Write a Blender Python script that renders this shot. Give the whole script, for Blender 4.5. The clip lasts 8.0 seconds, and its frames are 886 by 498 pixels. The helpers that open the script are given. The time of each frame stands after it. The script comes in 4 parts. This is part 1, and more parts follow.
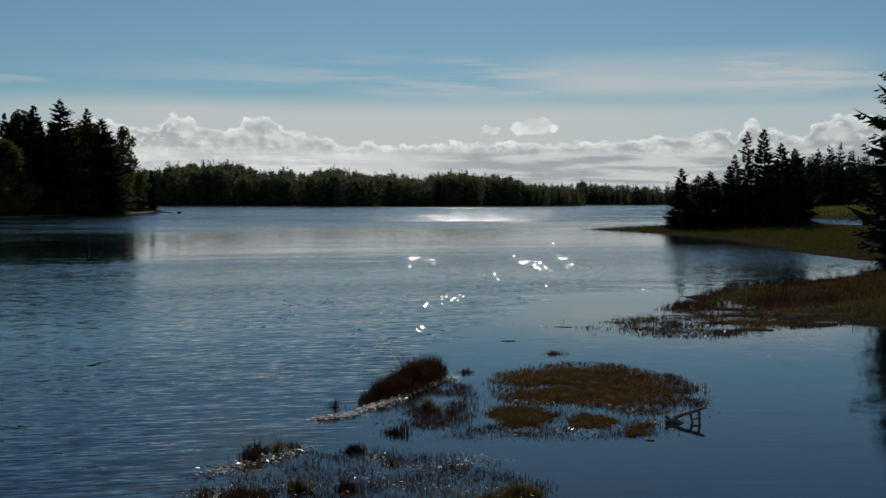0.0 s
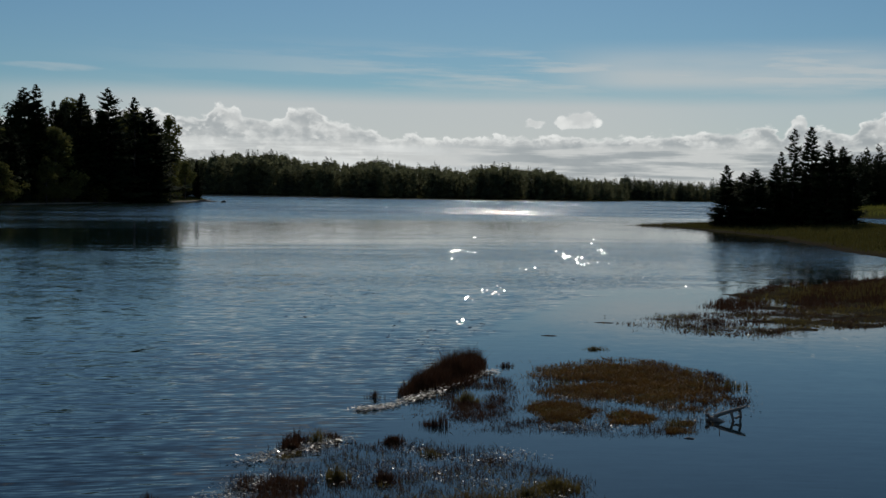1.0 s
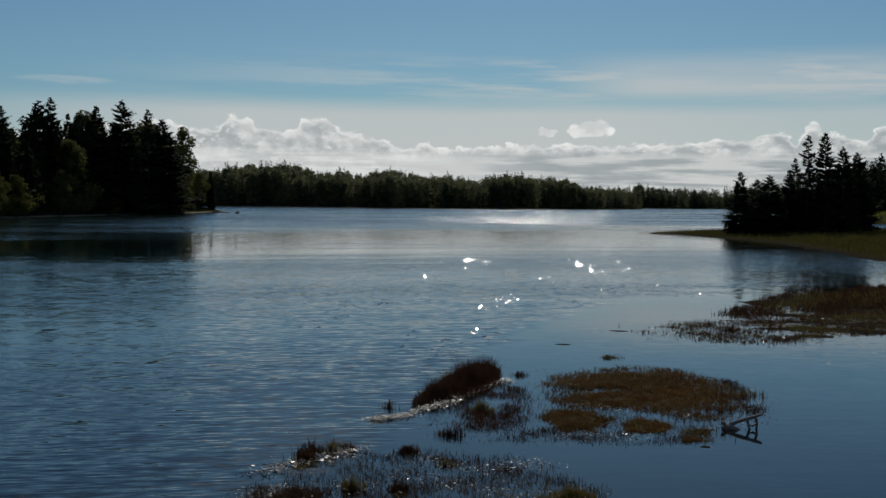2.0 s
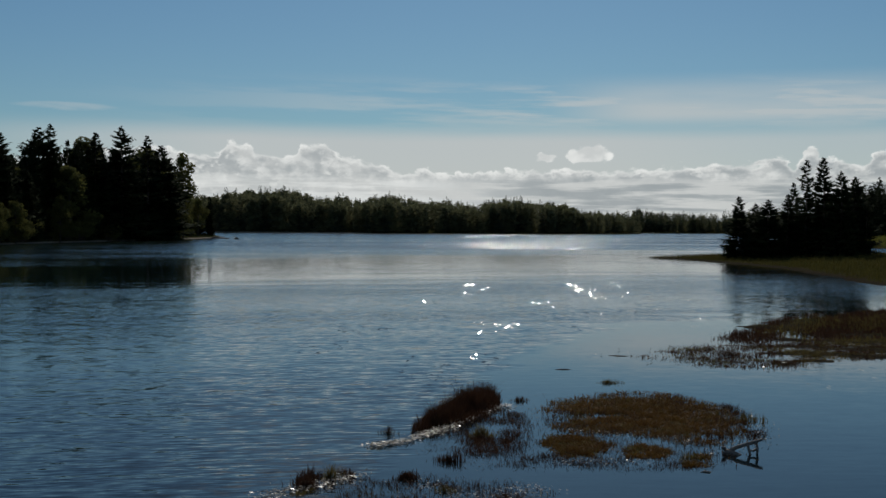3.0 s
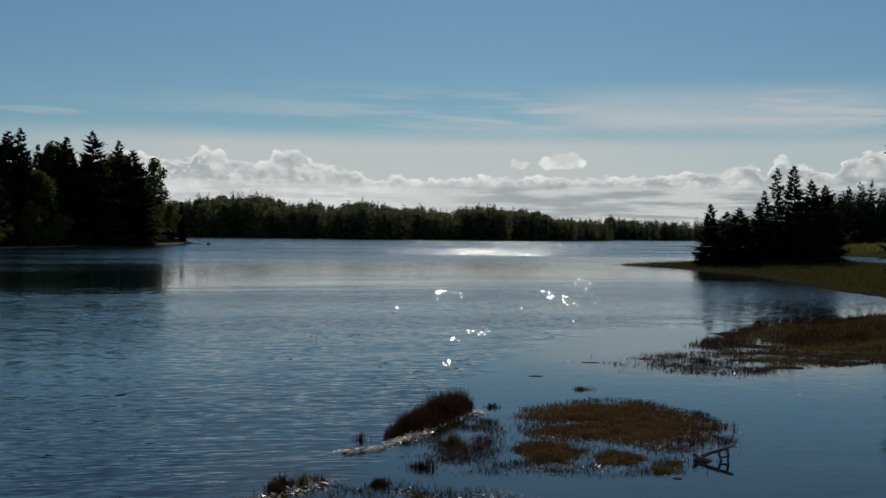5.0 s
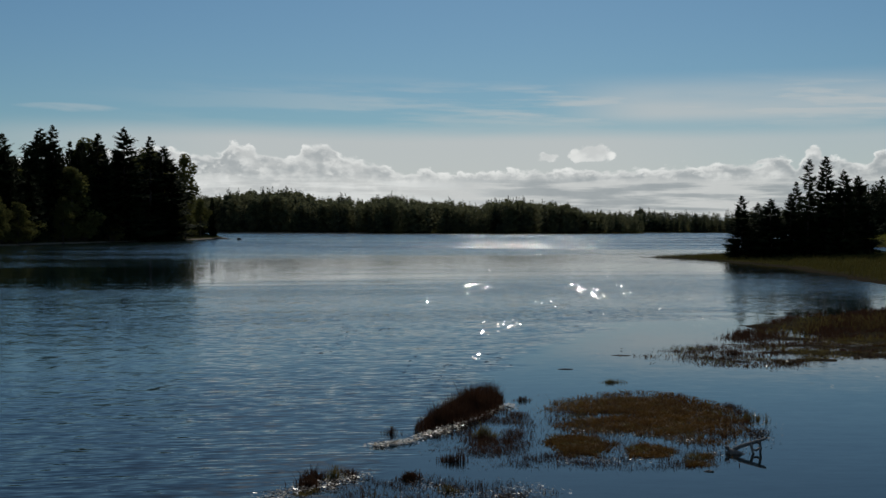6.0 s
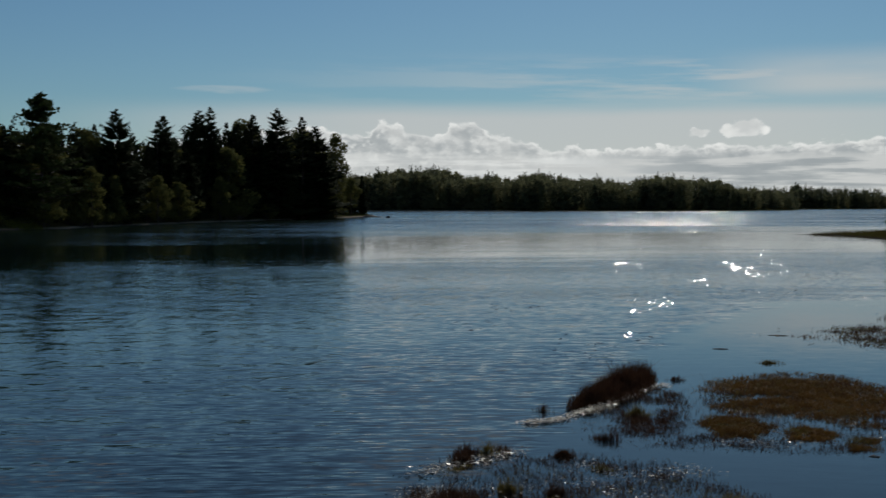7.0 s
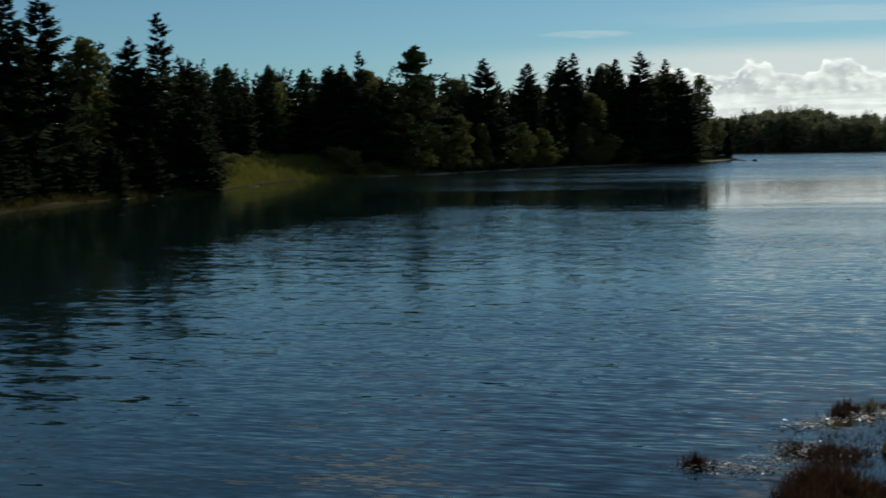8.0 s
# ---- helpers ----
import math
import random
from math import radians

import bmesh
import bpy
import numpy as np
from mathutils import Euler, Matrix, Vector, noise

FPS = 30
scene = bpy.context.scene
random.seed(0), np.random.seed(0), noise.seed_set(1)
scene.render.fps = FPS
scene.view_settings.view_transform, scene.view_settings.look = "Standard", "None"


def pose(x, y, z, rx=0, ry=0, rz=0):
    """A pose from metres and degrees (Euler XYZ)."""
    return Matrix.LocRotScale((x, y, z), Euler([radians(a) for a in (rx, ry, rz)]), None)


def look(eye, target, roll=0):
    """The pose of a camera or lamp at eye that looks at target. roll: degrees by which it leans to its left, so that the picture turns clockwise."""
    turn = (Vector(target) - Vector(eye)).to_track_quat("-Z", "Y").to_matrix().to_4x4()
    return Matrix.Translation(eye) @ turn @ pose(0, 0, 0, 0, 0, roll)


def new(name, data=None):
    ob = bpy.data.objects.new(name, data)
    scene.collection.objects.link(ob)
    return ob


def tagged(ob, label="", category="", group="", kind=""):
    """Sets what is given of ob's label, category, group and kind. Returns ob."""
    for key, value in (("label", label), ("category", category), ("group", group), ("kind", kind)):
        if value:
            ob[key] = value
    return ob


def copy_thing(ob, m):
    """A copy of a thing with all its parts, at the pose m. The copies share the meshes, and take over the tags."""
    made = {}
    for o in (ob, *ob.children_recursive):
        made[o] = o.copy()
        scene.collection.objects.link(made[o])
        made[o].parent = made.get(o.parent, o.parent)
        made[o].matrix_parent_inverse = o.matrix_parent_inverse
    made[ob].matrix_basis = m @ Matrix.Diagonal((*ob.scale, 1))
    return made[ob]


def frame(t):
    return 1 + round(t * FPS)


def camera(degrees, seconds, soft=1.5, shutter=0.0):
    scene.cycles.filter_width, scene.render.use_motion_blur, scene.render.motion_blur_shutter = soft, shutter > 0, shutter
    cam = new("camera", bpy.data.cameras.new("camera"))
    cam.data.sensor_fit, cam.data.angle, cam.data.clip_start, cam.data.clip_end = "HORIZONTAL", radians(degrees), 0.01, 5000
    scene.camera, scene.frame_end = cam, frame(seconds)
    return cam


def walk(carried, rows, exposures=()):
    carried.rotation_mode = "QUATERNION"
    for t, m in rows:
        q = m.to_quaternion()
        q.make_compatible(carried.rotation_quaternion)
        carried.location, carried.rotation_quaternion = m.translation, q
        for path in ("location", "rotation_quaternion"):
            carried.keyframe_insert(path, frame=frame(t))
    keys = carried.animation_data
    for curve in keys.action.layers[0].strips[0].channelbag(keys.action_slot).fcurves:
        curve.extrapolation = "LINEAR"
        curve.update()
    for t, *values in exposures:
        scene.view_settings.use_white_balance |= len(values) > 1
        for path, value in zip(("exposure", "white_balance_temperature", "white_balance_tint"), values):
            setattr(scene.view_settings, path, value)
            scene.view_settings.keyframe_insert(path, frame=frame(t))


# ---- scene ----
# ---- camera and its walk ----
EYE = 3.5
cam = camera(42.5, 8.0, shutter=0.15)
ROWS = [  # seconds, x, tilt, lean, turn
    (0.0, 0.00, 87.50, -0.00, 0.00),
    (0.5, 0.00, 87.59, -0.03, 1.09),
    (1.0, 0.00, 87.13, -0.88, 2.14),
    (1.5, 0.00, 87.51, -0.67, 2.42),
    (1.7, 0.00, 87.52, -0.60, 2.63),
    (2.8, 0.00, 88.52, -0.21, 2.94),
    (3.0, 0.00, 88.86, -0.29, 2.75),
    (3.5, 0.00, 89.00, 0.12, 2.18),
    (4.0, 0.00, 88.93, 0.14, 1.40),
    (4.5, 0.00, 89.26, -0.49, 1.17),
    (4.7, 0.00, 89.26, -0.53, 1.21),
    (5.8, 0.00, 88.87, -0.17, 2.54),
    (6.0, 0.00, 88.86, -0.13, 2.87),
    (6.5, -0.03, 88.00, -0.16, 5.16),
    (7.0, -0.08, 87.73, 0.12, 10.25),
    (7.2, -0.12, 86.34, 0.60, 13.55),
    (7.5, -0.17, 85.07, -0.18, 17.29),
    (7.6, -0.18, 85.09, 0.41, 18.96),
    (7.8, -0.19, 85.44, 0.48, 23.38),
    (8.0, -0.20, 85.13, 0.95, 28.25),
]
walk(cam, [(t, pose(x, 0, EYE, rx, ry, rz)) for t, x, rx, ry, rz in ROWS],
     exposures=[(0.0, -0.47, 6500, 10), (6.5, -0.49, 6500, 10), (7.4, -0.48, 6500, 10), (8.0, -0.06, 6500, 4)])

# ---- world, sun, exposure ----
SUN_AZ, SUN_EL = 1.5, 36.0      # degrees right of +y, above the horizon


class Nodes:
    """A small helper that adds nodes to one tree."""

    def __init__(self, nt):
        self.nt = nt

    def add(self, kind):
        return self.nt.nodes.new(kind)

    def put(self, sock, v):
        if isinstance(v, bpy.types.NodeSocket):
            self.nt.links.new(v, sock)
        elif v is not None:
            sock.default_value = v

    def math(self, op, a, b=None, c=None, clamp=False):
        n = self.add("ShaderNodeMath")
        n.operation, n.use_clamp = op, clamp
        for s, v in zip(n.inputs, (a, b, c)):
            self.put(s, v)
        return n.outputs[0]

    def step(self, v, lo, hi, smooth=True):
        n = self.add("ShaderNodeMapRange")
        n.interpolation_type = "SMOOTHSTEP" if smooth else "LINEAR"
        self.put(n.inputs[0], v)
        self.put(n.inputs[1], lo)
        self.put(n.inputs[2], hi)
        return n.outputs[0]

    def mix(self, f, a, b):
        n = self.add("ShaderNodeMix")
        n.data_type = "RGBA"
        self.put(n.inputs[0], f)
        self.put(n.inputs[6], a)
        self.put(n.inputs[7], b)
        return n.outputs[2]

    def noise(self, vec, scale, detail=4.0, rough=0.55, lac=2.0):
        n = self.add("ShaderNodeTexNoise")
        if vec is not None:
            self.put(n.inputs["Vector"], vec)
        n.inputs["Scale"].default_value = scale
        n.inputs["Detail"].default_value = detail
        n.inputs["Roughness"].default_value = rough
        n.inputs["Lacunarity"].default_value = lac
        return n.outputs["Fac"]

    def combine(self, x, y, z):
        n = self.add("ShaderNodeCombineXYZ")
        for s, v in zip(n.inputs, (x, y, z)):
            self.put(s, v)
        return n.outputs[0]

    def ramp(self, v, stops, mode="LINEAR"):
        n = self.add("ShaderNodeValToRGB")
        n.color_ramp.interpolation = mode
        e = n.color_ramp.elements
        while len(e) < len(stops):
            e.new(0.5)
        for el, (p, c) in zip(e, stops):
            el.position = p
            el.color = (*c, 1) if isinstance(c, tuple) else (c, c, c, 1)
        self.put(n.inputs[0], v)
        return n.outputs[0]


def build_world():
    w = bpy.data.worlds.new("sky")
    scene.world = w
    w.use_nodes = True
    w.node_tree.nodes.clear()
    N = Nodes(w.node_tree)
    sky = N.add("ShaderNodeTexSky")
    sky.sky_type, sky.sun_disc = "NISHITA", False
    sky.sun_elevation, sky.sun_rotation = radians(SUN_EL), radians(SUN_AZ)
    sky.air_density, sky.dust_density, sky.ozone_density = 1.0, 0.25, 2.5
    gen = N.add("ShaderNodeTexCoord").outputs["Generated"]
    sep = N.add("ShaderNodeSeparateXYZ")
    N.put(sep.inputs[0], gen)
    az = N.math("ARCTAN2", sep.outputs[0], sep.outputs[1])
    el = N.math("ARCSINE", sep.outputs[2])
    flat = N.combine(az, N.math("MULTIPLY", el, 1.5), 0.0)
    tint = N.add("ShaderNodeMix")
    tint.data_type, tint.blend_type = "RGBA", "MULTIPLY"
    tint.inputs[0].default_value = 1.0
    N.put(tint.inputs[6], sky.outputs[0])
    tint.inputs[7].default_value = SKY_TINT
    col = tint.outputs[2]
    # thin veil that whitens the sky towards the horizon, with a straight upper edge
    wide = N.noise(N.combine(N.math("MULTIPLY", az, 3.0), N.math("MULTIPLY", el, 26.0), 1.7), 1.0, 4)
    fine = N.noise(N.combine(N.math("MULTIPLY", az, 9.0), N.math("MULTIPLY", el, 70.0), 4.1), 1.0, 5, 0.6)
    lift = N.math("MULTIPLY_ADD", N.math("SUBTRACT", wide, 0.5), 0.012, el)
    veil = N.math("SUBTRACT", 1.0, N.step(lift, 0.072, 0.094))
    col = N.mix(N.math("MULTIPLY", N.math("MULTIPLY", veil, N.step(az, -0.58, -0.2)), N.math("MULTIPLY_ADD", N.step(az, 0.05, 0.3), -0.22, 0.8)), col, VEIL)
    # cirrus streaks
    band = N.math("MULTIPLY", N.step(el, 0.078, 0.098), N.math("SUBTRACT", 1.0, N.step(el, 0.108, 0.135)))
    side = N.math("MULTIPLY", N.step(az, -0.42, 0.22), N.math("SUBTRACT", 1.0, N.math("MULTIPLY", N.step(az, 0.33, 0.45), 0.8)))
    streak = N.noise(N.combine(N.math("MULTIPLY", az, 6.0), N.math("MULTIPLY_ADD", az, 1.5, N.math("MULTIPLY", el, 72.0)), 3.2), 1.0, 6, 0.6)
    streak = N.math("MULTIPLY", N.step(streak, 0.40, 0.62), N.math("MULTIPLY", band, side))
    wu = N.math("DIVIDE", N.math("ADD", az, 0.368), 0.042)
    wv = N.math("DIVIDE", N.math("SUBTRACT", N.math("MULTIPLY_ADD", N.math("SUBTRACT", fine, 0.5), 0.008, el), 0.0985), 0.0038)
    wisp = N.step(N.math("ADD", N.math("MULTIPLY", wu, wu), N.math("MULTIPLY", wv, wv)), 1.3, 0.1)
    streak = N.math("MAXIMUM", streak, N.math("MULTIPLY", wisp, N.math("MULTIPLY_ADD", N.step(fine, 0.3, 0.6), 0.4, 0.1)))
    film = N.math("MULTIPLY", N.math("MULTIPLY", N.step(el, 0.082, 0.098), N.step(el, 0.135, 0.105)), N.math("MULTIPLY", N.step(az, 0.02, 0.14), N.step(az, 0.40, 0.30)))
    film = N.math("MULTIPLY", film, N.math("MULTIPLY_ADD", N.step(wide, 0.3, 0.6), 0.4, 0.55))
    col = N.mix(N.math("MULTIPLY", N.math("MAXIMUM", streak, film), 0.78), col, CIRRUS)
    # broken high cloud over the rest of the sky
    high = N.noise(N.combine(N.math("MULTIPLY", az, 3.4), N.math("MULTIPLY", el, 6.5), 7.3), 1.0, 5, 0.6)
    high = N.math("MULTIPLY", N.step(high, 0.50, 0.66), N.step(el, 0.27, 0.36))
    col = N.mix(N.math("MULTIPLY", high, 0.7), col, CLOUD_BODY)
    # cumulus bank: its top as elevation over azimuth, ragged by noise
    x0, x1, full = -0.45, 0.45, 0.1
    tops = [(-0.45, 0.05), (-0.29, 0.066), (-0.262, 0.060), (-0.243, 0.060), (-0.234, 0.071), (-0.218, 0.068), (-0.206, 0.061), (-0.178, 0.058),
            (-0.172, 0.070), (-0.147, 0.069), (-0.138, 0.060), (-0.106, 0.053), (-0.083, 0.046), (-0.065, 0.050), (-0.05, 0.045), (-0.004, 0.048),
            (0.06, 0.049), (0.13, 0.048), (0.152, 0.051), (0.19, 0.053), (0.218, 0.055), (0.241, 0.058), (0.25, 0.050), (0.261, 0.062), (0.275, 0.058),
            (0.305, 0.051), (0.316, 0.062), (0.33, 0.068), (0.357, 0.067), (0.372, 0.06), (0.385, 0.05)]
    ramp = N.ramp(N.step(az, x0, x1, False), [((a - x0) / (x1 - x0), e / full) for a, e in tops], "EASE")
    top = N.math("MULTIPLY", ramp, full)
    puff = N.noise(flat, 74.0, 6, 0.6)
    above = N.noise(N.combine(N.math("MULTIPLY_ADD", N.math("SUBTRACT", az, 0.05), -0.02, az), N.math("MULTIPLY_ADD", el, 1.5, 0.0042), 0.0), 74.0, 6, 0.6)
    puff2 = N.noise(flat, 150.0, 4, 0.6)
    rag = N.math("ADD", N.math("MULTIPLY", N.math("SUBTRACT", puff, 0.5), 0.010), N.math("MULTIPLY", N.math("SUBTRACT", puff2, 0.5), 0.006))
    vor = N.add("ShaderNodeTexVoronoi")
    N.put(vor.inputs["Vector"], N.combine(N.math("MULTIPLY_ADD", N.math("SUBTRACT", puff2, 0.5), 0.010, az), N.math("MULTIPLY_ADD", N.math("SUBTRACT", puff, 0.5), 0.010, N.math("MULTIPLY", el, 1.3)), 0.0))
    vor.inputs["Scale"].default_value = 88.0
    bulge = N.math("SUBTRACT", 0.40, vor.outputs["Distance"])
    rag = N.math("MULTIPLY_ADD", bulge, 0.006, N.math("ADD", rag, 0.0016))
    depth = N.math("SUBTRACT", N.math("ADD", top, rag), el)

    def ellipse(ca, ce, ra, re):
        u = N.math("DIVIDE", N.math("SUBTRACT", az, ca), ra)
        v = N.math("DIVIDE", N.math("SUBTRACT", el, ce), re)
        r = N.math("SQRT", N.math("ADD", N.math("MULTIPLY", u, u), N.math("MULTIPLY", v, v)))
        return N.math("ADD", N.math("MULTIPLY", N.math("SUBTRACT", 1.0, r), 0.009), N.math("MULTIPLY", rag, 1.0))

    for e in ((0.042, 0.0605, 0.009, 0.0038), (0.070, 0.0615, 0.012, 0.006), (0.082, 0.0640, 0.014, 0.008), (0.264, 0.0615, 0.007, 0.005)):
        depth = N.math("MAXIMUM", depth, N.math("MINIMUM", ellipse(*e), 0.0026))
    cover = N.step(depth, -0.0010, 0.0026)
    # lit rims, grey bellies, and flat layers lower down
    rim = N.math("MULTIPLY", N.step(depth, 0.0070, 0.0012), N.math("MULTIPLY_ADD", N.step(bulge, -0.35, 0.3), 0.35, 0.65))
    lit = N.step(N.math("SUBTRACT", puff, above), -0.09, 0.12)
    knots = N.step(N.noise(flat, 42.0, 3, 0.5), 0.40, 0.60)
    heavy = N.ramp(N.step(az, -0.3, 0.4, False), ((0.0, 0.8), (0.35, 0.7), (0.55, 0.8), (0.8, 0.9), (1.0, 1.0)))
    grey = N.math("MULTIPLY", N.math("MULTIPLY", N.math("SUBTRACT", 1.0, N.math("MULTIPLY", rim, 0.9)), heavy), N.math("MULTIPLY", N.math("MULTIPLY_ADD", knots, 0.7, 0.3), N.math("MULTIPLY_ADD", N.math("MULTIPLY", lit, N.step(bulge, -0.1, 0.2)), -0.75, 1.0)))
    glow = N.step(N.math("ABSOLUTE", N.math("SUBTRACT", az, 0.05)), 0.0, 0.6)
    white = N.mix(N.math("MAXIMUM", rim, N.math("MULTIPLY", lit, 0.45)), CLOUD_BODY, N.mix(glow, CLOUD, CLOUD_SIDE))
    cloud = N.mix(grey, white, CLOUD_GREY)
    layers = N.step(N.noise(N.combine(N.math("MULTIPLY", az, 13.0), N.math("MULTIPLY", el, 150.0), 2.2), 1.0, 5, 0.55), 0.40, 0.60)
    low = N.math("MULTIPLY", N.step(el, 0.046, 0.036), N.math("MULTIPLY_ADD", N.step(az, -0.2, 0.0), 0.35, 0.55))
    cloud = N.mix(low, cloud, N.mix(layers, CLOUD_BODY, N.mix(N.step(az, -0.12, 0.05), CLOUD_SIDE, CLOUD_GREY)))
    col = N.mix(N.math("MULTIPLY", cover, 0.92), col, cloud)
    bg = N.add("ShaderNodeBackground")
    N.put(bg.inputs[0], col)
    bg.inputs[1].default_value = SKY
    out = N.add("ShaderNodeOutputWorld")
    N.put(out.inputs[0], bg.outputs[0])


SKY = 0.06
SKY_TINT = (0.65, 0.92, 1.05, 1)   # clear, deep maritime blue
VEIL = (12.3, 12.5, 12.4, 1)
CIRRUS = (11.6, 12.2, 12.2, 1)
CLOUD = (20.5, 20.8, 20.2, 1)
CLOUD_SIDE = (18.5, 18.9, 18.5, 1)
CLOUD_BODY = (13.4, 13.8, 13.6, 1)
CLOUD_GREY = (7.2, 8.0, 8.4, 1)
build_world()

sun = new("sun", bpy.data.lights.new("sun", "SUN"))
sun.data.energy, sun.data.angle, sun.data.color = 3.0, radians(0.53), (1.0, 0.94, 0.84)
sd = Vector((math.sin(radians(SUN_AZ)) * math.cos(radians(SUN_EL)), math.cos(radians(SUN_AZ)) * math.cos(radians(SUN_EL)), math.sin(radians(SUN_EL))))
sun.matrix_world = look(sd * 200, (0, 0, 0))


# ---- materials ----
def material(name):
    m = bpy.data.materials.new(name)
    m.use_nodes = True
    m.node_tree.nodes.clear()
    N = Nodes(m.node_tree)
    out = N.add("ShaderNodeOutputMaterial")
    return m, N, out


def object_random(N):
    return N.add("ShaderNodeObjectInfo").outputs["Random"]


def leaf_material(name, dark, light, through_light, rough=0.9, island=0.35):
    """Foliage: two-tone by clump and by leaf, with light coming through."""
    m, N, out = material(name)
    geo = N.add("ShaderNodeNewGeometry")
    big = N.noise(geo.outputs["Position"], 0.35, 3)
    v = N.math("ADD", N.math("MULTIPLY", N.step(big, 0.3, 0.7), 1 - island), N.math("MULTIPLY", geo.outputs["Random Per Island"], island))
    v = N.math("ADD", N.math("MULTIPLY", v, 0.75), N.math("MULTIPLY", object_random(N), 0.25))
    col = N.mix(v, (*dark, 1), (*light, 1))
    d = N.add("ShaderNodeBsdfPrincipled")
    N.put(d.inputs["Base Color"], col)
    d.inputs["Roughness"].default_value = rough
    d.inputs["Specular IOR Level"].default_value = 0.03
    tr = N.add("ShaderNodeBsdfTranslucent")
    N.put(tr.inputs[0], N.mix(0.35, col, (*light, 1)))
    mx = N.add("ShaderNodeMixShader")
    mx.inputs[0].default_value = through_light
    N.put(mx.inputs[1], d.outputs[0])
    N.put(mx.inputs[2], tr.outputs[0])
    N.put(out.inputs[0], mx.outputs[0])
    return m


def bark_material(name, a, b, scale=9.0):
    m, N, out = material(name)
    tc = N.add("ShaderNodeTexCoord").outputs["Object"]
    sep = N.add("ShaderNodeSeparateXYZ")
    N.put(sep.inputs[0], tc)
    v = N.combine(N.math("MULTIPLY", sep.outputs[0], 3.0), N.math("MULTIPLY", sep.outputs[1], 3.0), sep.outputs[2])
    n1 = N.noise(v, scale, 6, 0.65)
    n2 = N.noise(tc, 1.3, 3)
    col = N.mix(N.step(N.math("MULTIPLY_ADD", n2, 0.5, N.math("MULTIPLY", n1, 0.6)), 0.35, 0.75), (*a, 1), (*b, 1))
    d = N.add("ShaderNodeBsdfPrincipled")
    N.put(d.inputs["Base Color"], col)
    d.inputs["Roughness"].default_value = 0.85
    bp = N.add("ShaderNodeBump")
    bp.inputs["Strength"].default_value = 0.6
    bp.inputs["Distance"].default_value = 0.02
    N.put(bp.inputs["Height"], n1)
    N.put(d.inputs["Normal"], bp.outputs[0])
    N.put(out.inputs[0], d.outputs[0])
    return m


def ground_material():
    """Wet mud at the water's edge, shingle and dry grass above, forest floor further in."""
    m, N, out = material("shore_ground")
    pos = N.add("ShaderNodeNewGeometry").outputs["Position"]
    sep = N.add("ShaderNodeSeparateXYZ")
    N.put(sep.inputs[0], pos)
    n1, n2, n3 = N.noise(pos, 0.12, 4), N.noise(pos, 1.6, 5, 0.6), N.noise(pos, 14.0, 4, 0.65)
    z = N.math("ADD", sep.outputs[2], N.math("MULTIPLY", N.math("SUBTRACT", n2, 0.5), 0.25))
    mud = N.mix(n3, (0.018, 0.015, 0.011, 1), (0.05, 0.042, 0.03, 1))
    grass = N.mix(N.step(n1, 0.35, 0.65), (0.06, 0.05, 0.018, 1), (0.045, 0.055, 0.015, 1))
    grass = N.mix(N.math("MULTIPLY", n3, 0.7), grass, (0.05, 0.042, 0.018, 1))
    floor = N.mix(n2, (0.035, 0.04, 0.014, 1), (0.07, 0.06, 0.025, 1))
    c = N.mix(N.step(z, 0.02, 0.22), mud, grass)
    sand = N.math("MULTIPLY", N.step(N.math("MULTIPLY", sep.outputs[0], -1.0), 60.0, 70.0), N.math("MULTIPLY", N.step(sep.outputs[1], 130.0, 160.0), N.step(z, 0.34, 0.2)))
    c = N.mix(sand, c, N.mix(n3, (0.14, 0.12, 0.095, 1), (0.28, 0.25, 0.20, 1)))
    c = N.mix(N.step(z, 1.0, 2.2), c, floor)
    d = N.add("ShaderNodeBsdfPrincipled")
    N.put(d.inputs["Base Color"], c)
    N.put(d.inputs["Roughness"], N.math("MULTIPLY_ADD", N.step(z, 0.0, 0.15), 0.25, 0.7))
    d.inputs["Specular IOR Level"].default_value = 0.0
    bp = N.add("ShaderNodeBump")
    bp.inputs["Strength"].default_value = 0.9
    bp.inputs["Distance"].default_value = 0.05
    N.put(bp.inputs["Height"], N.math("ADD", n2, N.math("MULTIPLY", n3, 0.6)))
    N.put(d.inputs["Normal"], bp.outputs[0])
    N.put(out.inputs[0], d.outputs[0])
    return m


